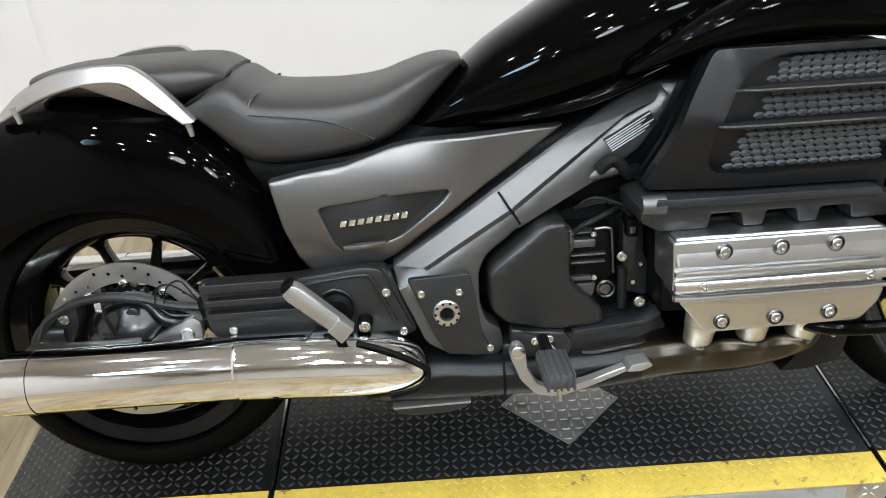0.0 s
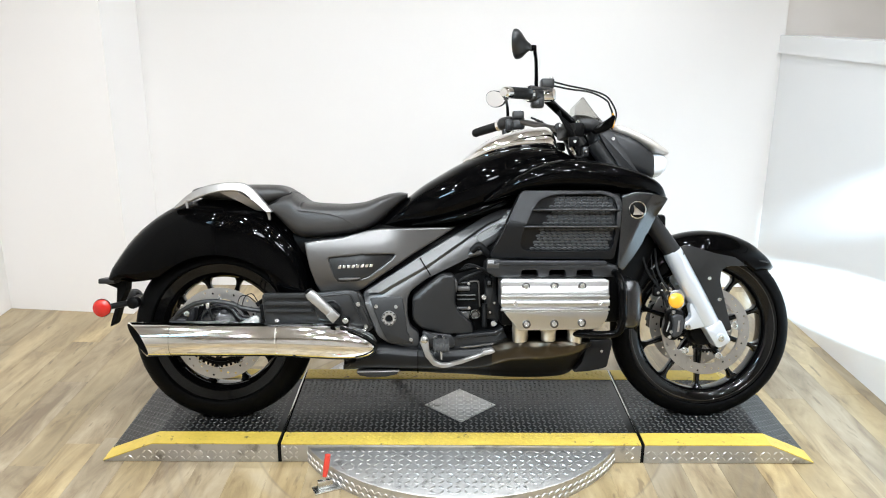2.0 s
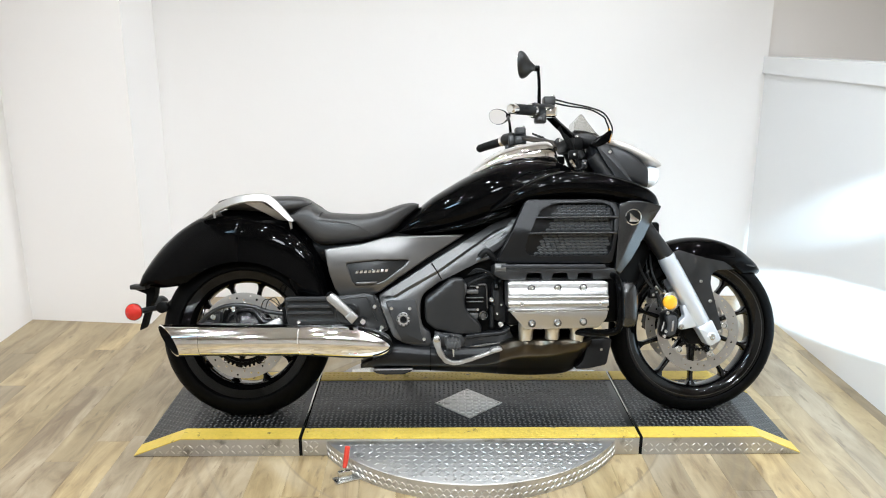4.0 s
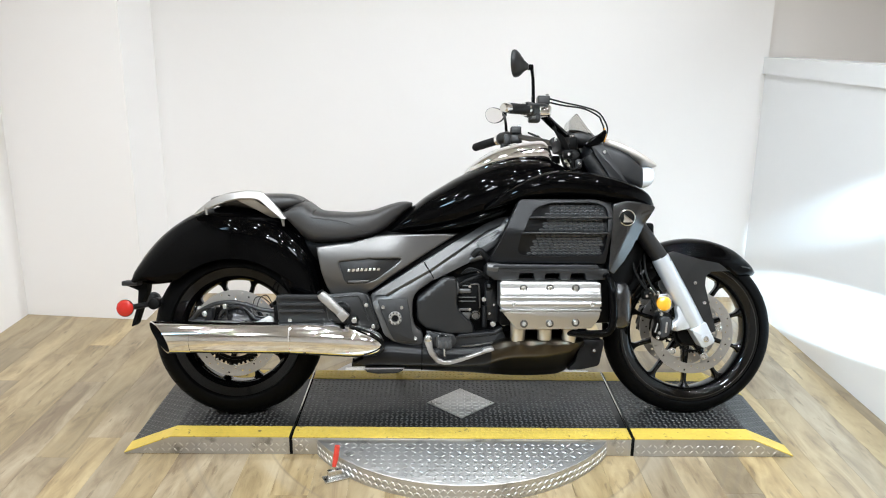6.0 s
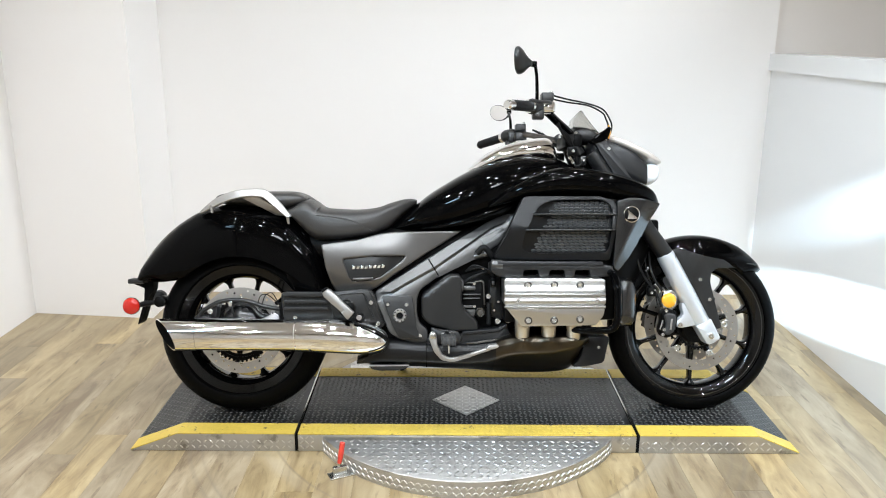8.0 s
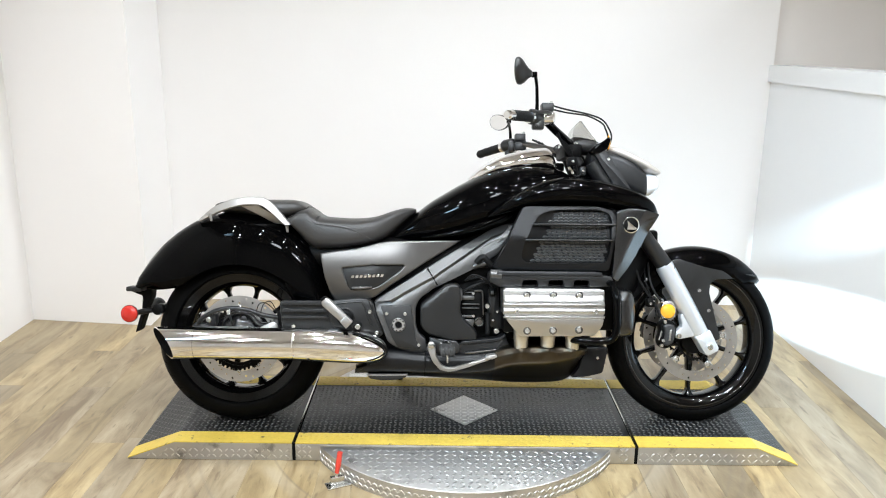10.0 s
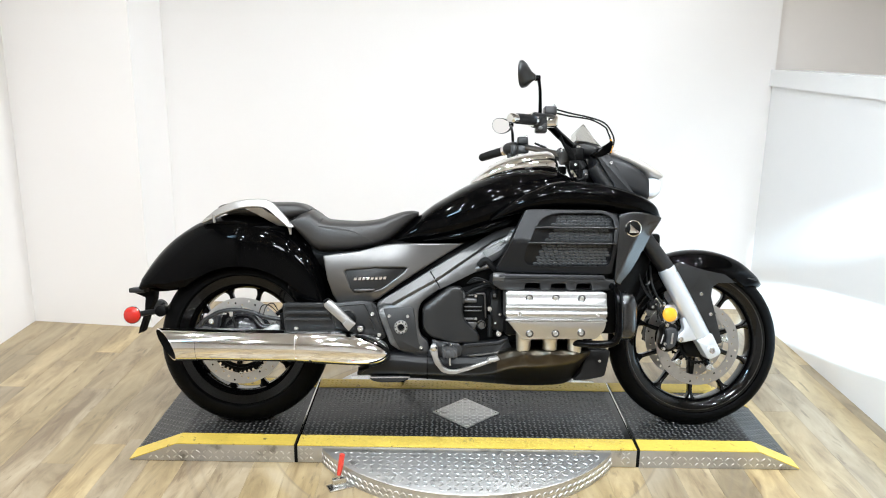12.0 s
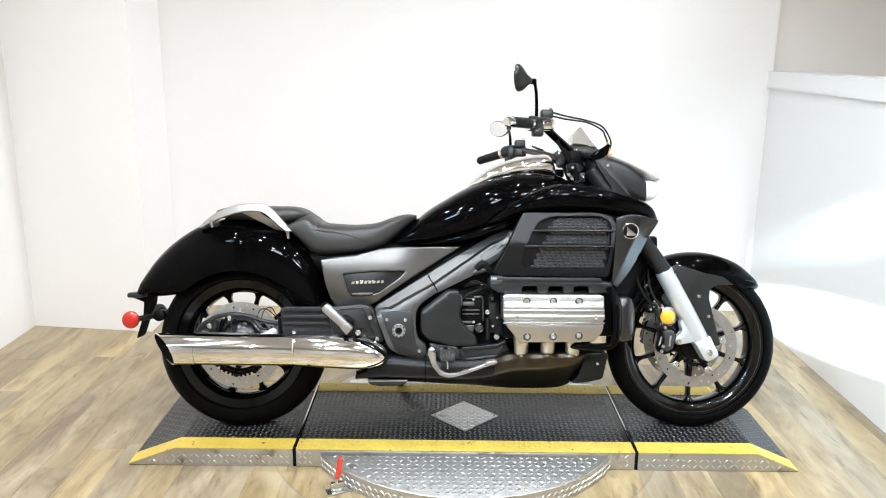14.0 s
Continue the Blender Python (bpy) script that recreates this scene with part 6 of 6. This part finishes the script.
for s in (-1, 1):
    st = part("nacelle_stay", plate([(0.426, 1.016), (0.478, 1.008), (0.520, 0.945), (0.568, 0.872), (0.590, 0.842), (0.52, 0.842), (0.498, 0.900), (0.455, 0.965)], s * 0.100, s * 0.142, 0.008, 0.008), NACELLE, nac)
    part("deflector", plate([(0.415, 1.004), (0.440, 1.026), (0.466, 1.040), (0.488, 1.056), (0.494, 1.046), (0.484, 1.014), (0.460, 1.000), (0.43, 0.992)], s * 0.112, s * 0.150, 0.007, 0.006), GLOSS_BLACK, nac)
    bolt(0.486, s * 0.143, 0.975, 0.007, nac, s)
def wind_screen():
    """A small curved screen, 3 mm thick."""
    rings = []
    for k in range(7):
        f = k / 6
        half, xs, xc, zs, zc = 0.066 - 0.020 * f, 0.372 + 0.004 * f, 0.486 - 0.072 * f ** 0.85, 1.055 + 0.040 * f, 1.044 + 0.088 * f
        front, rear = [], []
        for q in range(17):
            a = radians(-90 + 180 * q / 16)
            x, y, z = xs + (xc - xs) * math.cos(a), half * math.sin(a), zs + (zc - zs) * math.cos(a)
            front.append((x, y, z))
            rear.append((x - 0.003 * math.cos(a) - 0.0005, y * 0.95, z - 0.0005))
        rings.append(front + rear[::-1])
    return skin(rings)


part("screen", wind_screen(), SMOKE, bike, "small smoked instrument screen", 60)
part("instrument_pod", body([(0.37, 0, 1.02, 1.06, 0.045), (0.385, 0, 1.01, 1.068, 0.062), (0.43, 0, 1.0, 1.062, 0.066), (0.475, 0, 1.0, 1.04, 0.06)], 28, 3), SATIN_BLACK, bike, "black instrument pod")


# handlebar and controls
def bar_side(s):
    def tube(pts, *args):
        # the bar is turned a little to its left lock, so the far half sits back and low
        k = 1.0 if s > 0 else 0.0
        return plain_tube([(x - k * 0.07 * abs(y), y, z - k * 0.085 * abs(y) + (1 - k) * 0.02 * abs(y)) for x, y, z in pts], *args)

    drop = (-0.03, 0, -0.037) if s > 0 else (0, 0, 0.006)
    h = part("handlebar", tube([(0.37, s * 0.03, 1.015), (0.355, s * 0.09, 1.032), (0.29, s * 0.18, 1.066), (0.235, s * 0.26, 1.092), (0.185, s * 0.32, 1.094), (0.105, s * 0.425, 1.082)], 0.0145 if s < 0 else 0.0115, 14, 6), GLOSS_BLACK if s < 0 else DARK_STEEL, bike, "handlebar half")
    part("grip", tube([(0.172, s * 0.338, 1.092), (0.108, s * 0.420, 1.083)], [0.018, 0.0175], 20), GRIP_RUBBER, h, "black rubber grip")
    part("bar_end", tube([(0.108, s * 0.420, 1.083), (0.092, s * 0.441, 1.080), (0.086, s * 0.449, 1.079)], [0.0165, 0.0175, 0.012], 20), CHROME if s < 0 else GRIP_RUBBER, h, "bar-end weight")
    part("grip_collar", tube([(0.178, s * 0.330, 1.093), (0.170, s * 0.341, 1.092)], 0.0225, 20), CHROME, h)
    sw = part("switch_cube", tube([(0.212, s * 0.288, 1.094), (0.205, s * 0.297, 1.095), (0.184, s * 0.322, 1.094), (0.178, s * 0.330, 1.093)], [0.021, 0.027, 0.027, 0.022], 16), SATIN_BLACK, h)
    part("reservoir", moved(box((0.222, min(s * 0.240, s * 0.29), 1.118), (0.264, max(s * 0.240, s * 0.29), 1.148), 0.005, seg=3), drop), SATIN_BLACK, h, "black brake fluid reservoir")
    part("reservoir_body", moved(box((0.218, min(s * 0.24, s * 0.305), 1.076), (0.268, max(s * 0.24, s * 0.305), 1.117), 0.012, seg=3), drop), CHROME if s < 0 else SATIN_BLACK, h)
    part("lever", tube([(0.255, s * 0.285, 1.108), (0.238, s * 0.33, 1.108), (0.195, s * 0.39, 1.10), (0.165, s * 0.435, 1.095)], [0.007, 0.006, 0.005, 0.0055], 10), SATIN_BLACK, h)
    part("switch_lower", moved(box((0.186, min(s * 0.292, s * 0.328), 1.052), (0.226, max(s * 0.292, s * 0.328), 1.084), 0.007, seg=3), drop), SATIN_BLACK, h)
    part("switch_button", moved(box((0.196, min(s * 0.326, s * 0.334), 1.062), (0.208, max(s * 0.326, s * 0.334), 1.072), 0.002), drop), FRAME_GREY, h)
    part("lever_pivot", moved(lathe([(-0.014, 0.011), (0.014, 0.011), (0.016, 0.008), (0.016, 0.001)], (0.246, s * 0.290, 1.100), 16, "z"), drop), SATIN_BLACK, h)
    part("lever_clamp", moved(box((0.196, min(s * 0.262, s * 0.290), 1.076), (0.224, max(s * 0.262, s * 0.290), 1.118), 0.005), drop), SATIN_BLACK, h)
    part("banjo_bolt", moved(lathe([(0, 0.006), (0.010, 0.006), (0.012, 0.004), (0.012, 0.0005)], (0.258, s * 0.262, 1.145), 12, "z"), drop), BOLT, h)
    stalk = [(0.202, 0.315, 1.115), (0.204, 0.34, 1.16), (0.208, 0.385, 1.195), (0.212, 0.428, 1.219)] if s > 0 else [(0.202, -0.315, 1.115), (0.200, -0.33, 1.15), (0.190, -0.39, 1.185), (0.176, -0.455, 1.208)]
    mir = part("mirror", tube(stalk, [0.0065, 0.006, 0.0055, 0.006], 10), GLOSS_BLACK, bike, "black round-backed mirror on a stalk")
    # head: an oval dish, its glass facing the rider
    back = ((0.0, 1.0), (0.004, 1.03), (0.010, 1.0), (0.018, 0.86), (0.026, 0.63), (0.034, 0.40), (0.046, 0.20))
    if s > 0:
        m = Matrix.Translation(Vector((0.145, 0.470, 1.185))) @ Euler((0, radians(-4), radians(40))).to_matrix().to_4x4()
        hy, hz = 0.056, 0.034
    else:
        m = Matrix.Translation(Vector((0.119, -0.468, 1.224))) @ Euler((0, radians(3), radians(-19))).to_matrix().to_4x4()
        hy, hz = 0.052, 0.040
    angles = [2 * math.pi * j / 36 for j in range(36)]
    oval = lambda d, q, low: [m @ Vector((d, q * (hy * math.cos(a) + 0.010 * math.sin(a) * s), q * hz * math.sin(a) * (1 + 0.15 * s * math.cos(a)) - low)) for a in angles]
    part("mirror_back", skin([oval(d, q, 0.010 * (1 - q) if q < 1 else 0.0) for d, q in back]), SATIN_BLACK, mir, sharp=60)
    part("mirror_glass", skin([oval(d, 0.95, 0.0) for d in (-0.0012, 0.001)]), MIRROR, mir, "mirror glass")
    jx, jy, jz = (0.184, 0.432, 1.184) if s > 0 else (0.172, -0.457, 1.216)
    part("stalk_joint", box((jx - 0.010, jy - 0.008, jz - 0.009), (jx + 0.010, jy + 0.008, jz + 0.009), 0.004), GLOSS_BLACK, mir)


plain_tube = tube
mirrored(bar_side)
for k, o in enumerate((0.0, 0.013)):
    part("brake_line", tube([(0.262, -0.26, 1.148 - o), (0.32, -0.235, 1.138 - o * 0.8), (0.40, -0.19, 1.130 - o * 0.5), (0.462, -0.14, 1.118 - o), (0.492 - o, -0.12, 1.088), (0.503 - o, -0.115, 1.055), (0.490 - o, -0.11, 1.010)], 0.0030, 10, 6), GRIP_RUBBER, bike, "black brake hose arching over the nacelle")
part("yellow_lead", tube([(0.488, -0.128, 1.062), (0.494, -0.130, 1.040), (0.489, -0.128, 1.012)], 0.0028, 8), AMBER, bike, "thin yellow lead")
for s in (-1, 1):
    for k in range(4):
        o = 0.011 * k
        part("cable", tube([(0.26 + o, s * (0.225 - o), 1.083 - o * 0.5), (0.30 + o * 0.7, s * (0.17 - o), 1.055 - o), (0.345 + o * 0.4, s * (0.115 - o * 0.6), 1.022 - o), (0.372 + o * 0.6, s * (0.092 - o), 0.972), (0.392 + o, s * (0.085 - o), 0.90)], 0.0042, 8), GRIP_RUBBER, bike)
    fat = part("bar_riser", tube([(0.395, s * 0.075, 0.960), (0.362, s * 0.082, 1.010), (0.338, s * 0.105, 1.040)], [0.020, 0.019, 0.017], 16), SATIN_BLACK, bike, "black handlebar riser")
    bolt(0.352, s * 0.100, 1.026, 0.006, fat, s)
    box_ = part("connector_box", box((0.338, min(s * 0.118, s * 0.148), 0.950), (0.372, max(s * 0.118, s * 0.148), 0.982), 0.005), MATT_BLACK, bike, "black wiring connector box")
    bolt(0.356, s * 0.148, 0.966, 0.006, box_, s)
    clip = part("cable_clip", box((0.388, min(s * 0.105, s * 0.128), 0.918), (0.408, max(s * 0.105, s * 0.128), 0.95), 0.004), SATIN_BLACK, bike)
    bolt(0.398, s * 0.128, 0.934, 0.005, clip, s)
    part("wire_loop", tube([(0.345, s * 0.13, 0.952), (0.350, s * 0.145, 0.925), (0.372, s * 0.145, 0.912), (0.392, s * 0.13, 0.925), (0.40, s * 0.115, 0.95)], 0.0035, 8), GRIP_RUBBER, bike)
    part("trim_end", tube([(0.338, s * 0.165, 0.945), (0.350, s * 0.160, 0.922), (0.362, s * 0.150, 0.900)], [0.006, 0.010, 0.006], 10), CHROME, bike, "chrome trim end of the tank console")
clamp = part("bar_clamp", box((0.335, -0.10, 0.985), (0.40, 0.10, 1.035), 0.01), MATT_BLACK, bike, "black handlebar clamp")
for k in range(4):
    part("clamp_bolt", lathe([(0, 0.008), (0.01, 0.008), (0.012, 0.006), (0.012, 0.0005)], (0.345 + 0.04 * (k % 2), -0.06 + 0.12 * (k // 2), 1.033), 12, "z"), BOLT, clamp)
part("ignition_trim", tube([(0.352, -0.13, 0.955), (0.365, -0.115, 0.935), (0.37, -0.10, 0.91)], 0.008, 10), CHROME, bike)

# tail: lamp, number plate bracket, signals
lamp = part("tail_lamp", body([(-1.222, 0, 0.520, 0.546, 0.040), (-1.214, 0, 0.505, 0.552, 0.062), (-1.190, 0, 0.497, 0.553, 0.078), (-1.150, 0, 0.495, 0.545, 0.086), (-1.110, 0, 0.500, 0.535, 0.080)], 28, 2.6, 5), TAIL_RED, bike, "smoked dark red tail lamp", 60)
part("lamp_rim", body([(-1.196, 0, 0.490, 0.500, 0.070), (-1.150, 0, 0.487, 0.499, 0.090), (-1.100, 0, 0.492, 0.504, 0.084)], 20, 3), GLOSS_BLACK, lamp)
tail = part("tail_bracket", plate([(-1.272, 0.492), (-1.215, 0.505), (-1.19, 0.50), (-1.195, 0.455), (-1.212, 0.42), (-1.238, 0.335), (-1.252, 0.325), (-1.246, 0.35), (-1.228, 0.41), (-1.225, 0.462), (-1.27, 0.480)], -0.028, 0.028, 0.006, 0.004), GAP_BLACK, bike, "black plate bracket under the tail")
part("plate_lamp", box((-1.262, -0.10, 0.484), (-1.205, -0.04, 0.502), 0.005), SATIN_BLACK, tail)
for s in (-1, 1):
    part("signal_stem", tube([(-1.165, s * 0.06, 0.415), (-1.19, s * 0.10, 0.413), (-1.215, s * 0.14, 0.41)], 0.010, 12), SATIN_BLACK, tail)
    part("signal_housing", lathe([(-s * 0.02, 0.012), (-s * 0.012, 0.026), (0, 0.031), (s * 0.004, 0.031)], (-1.229, s * 0.148, 0.409), 28), SATIN_BLACK, tail)
    part("signal_side", lathe([(0, 0.0295), (s * 0.006, 0.029), (s * 0.012, 0.022), (s * 0.014, 0.010), (s * 0.0145, 0.0005)], (-1.229, s * 0.151, 0.409), 28), RED_LENS, tail, "round red signal lens")
    part("bolt_boss", lathe([(0, 0.02), (s * 0.03, 0.02), (s * 0.034, 0.012), (s * 0.034, 0.001)], (-1.15, s * 0.06, 0.417), 18), MATT_BLACK, tail)

# rear brake caliper and final drive
cal = part("rear_caliper", plate([(-1.022, 0.345), (-1.005, 0.372), (-0.972, 0.392), (-0.945, 0.410), (-0.925, 0.412), (-0.925, 0.372), (-0.945, 0.335), (-1.02, 0.330)], -0.10, -0.14, 0.008, 0.01), CASTING, bike, "black rear brake caliper")
bolt(-0.950, -0.14, 0.387, 0.010, cal)
bolt(-0.998, -0.14, 0.348, 0.006, cal)
part("caliper_body", body([(-0.998, -0.142, 0.350, 0.362, 0.008), (-0.975, -0.146, 0.345, 0.376, 0.014), (-0.950, -0.144, 0.345, 0.372, 0.010)], 20, 3), CASTING, cal)
drive = part("final_drive", lathe([(0, 0.086), (-0.02, 0.088), (-0.036, 0.080), (-0.046, 0.064), (-0.056, 0.050), (-0.066, 0.032), (-0.070, 0.014), (-0.0705, 0.001)], (RX + 0.012, -0.095, RZ + 0.020), 40), DRIVE_BLACK, bike, "glossy black final drive housing")
part("filler_plug", lathe([(0, 0.013), (-0.010, 0.012), (-0.012, 0.008), (-0.012, 0.001)], (-0.826, -0.134, 0.388), 20), CASTING, drive, "dark filler plug")
part("carrier_flange", tube([(-0.90, -0.128, 0.352), (-0.893, -0.130, 0.384), (-0.868, -0.132, 0.404), (-0.835, -0.134, 0.412), (-0.80, -0.136, 0.402), (-0.782, -0.138, 0.380), (-0.76, -0.140, 0.366), (-0.70, -0.145, 0.362)], [0.010, 0.011, 0.011, 0.010, 0.010, 0.012, 0.014, 0.016], 12), DRIVE_BLACK, drive)
part("hub_bracket", plate([(-0.800, 0.338), (-0.775, 0.356), (-0.735, 0.376), (-0.712, 0.384), (-0.700, 0.374), (-0.700, 0.345), (-0.712, 0.335)], -0.156, -0.172, 0.004, 0.006), ALUMINIUM, drive, "bare alloy bracket")
bolt(-0.726, -0.172, 0.354, 0.013, drive)
part("sensor_plug", box((-0.877, -0.178, 0.409), (-0.864, -0.164, 0.428), 0.003), BOLT, drive, "pale sensor plug")
part("sensor_lead", tube([(-0.868, -0.170, 0.41), (-0.862, -0.168, 0.385), (-0.855, -0.160, 0.355)], 0.004, 8), GRIP_RUBBER, drive)
part("brake_guard", tube([(-0.992, -0.150, 0.355), (-0.975, -0.154, 0.388), (-0.945, -0.158, 0.409), (-0.910, -0.160, 0.425), (-0.858, -0.162, 0.432), (-0.803, -0.162, 0.425), (-0.747, -0.162, 0.407), (-0.686, -0.162, 0.398)], 0.008, 10), SATIN_BLACK, drive, "black brake hose arching over the hub")
for o in (0.0, 0.016):
    part("thin_lead", tube([(-0.775 + o, -0.17, 0.415), (-0.762 + o, -0.178, 0.448), (-0.738 + o, -0.18, 0.452 + o * 0.4), (-0.712 + o * 0.5, -0.178, 0.432), (-0.690, -0.17, 0.405)], 0.0017, 6), GRIP_RUBBER, drive)
part("torque_link", plate([(-0.72, 0.39), (-0.69, 0.412), (-0.66, 0.420), (-0.655, 0.37), (-0.69, 0.352)], -0.12, -0.160, 0.006, 0.008), FRAME_GREY, drive)
part("swing_nose", body([(-0.70, -0.13, 0.36, 0.42, 0.03), (-0.68, -0.14, 0.345, 0.432, 0.045), (-0.64, -0.145, 0.34, 0.436, 0.05), (-0.60, -0.145, 0.34, 0.436, 0.05)], 20, 3), MATT_BLACK, bike)

# side stand on the far side
part("side_stand", tube([(-0.10, 0.17, 0.26), (-0.20, 0.27, 0.16), (-0.28, 0.345, 0.085)], [0.014, 0.013, 0.012], 12), MATT_BLACK, bike, "black side stand")

# ---- floor planks ----
floor = part("floor", box((-2.4, -5.5, -0.06), (3.3, 1.54, -0.004), 0.0), GAP_BLACK)
tagged(floor, "wood-look plank floor, tan and brown", "floor", kind="structure")
rng = random.Random(4)
PW, PL = 0.125, 1.22
plank_meshes = {}


def plank_mesh(length):
    key = round(length, 3)
    if key not in plank_meshes:
        plank_meshes[key] = mesh_of("plank", box((-PW / 2 + 0.0002, -key / 2 + 0.0002, -0.006), (PW / 2 - 0.0002, key / 2 - 0.0002, 0.0), 0.0004, seg=1), WOOD)
    return plank_meshes[key]


x = -2.26
while x < 3.2:
    y = -5.4 - rng.random() * PL
    while y < 1.42:
        a, b = max(y, -5.4), min(y + PL, 1.42)
        if b - a > 0.02:
            ob = new("plank", plank_mesh(b - a))
            ob.parent = floor
            ob.location = (x + PW / 2, (a + b) / 2, 0)
        y += PL
    x += PW
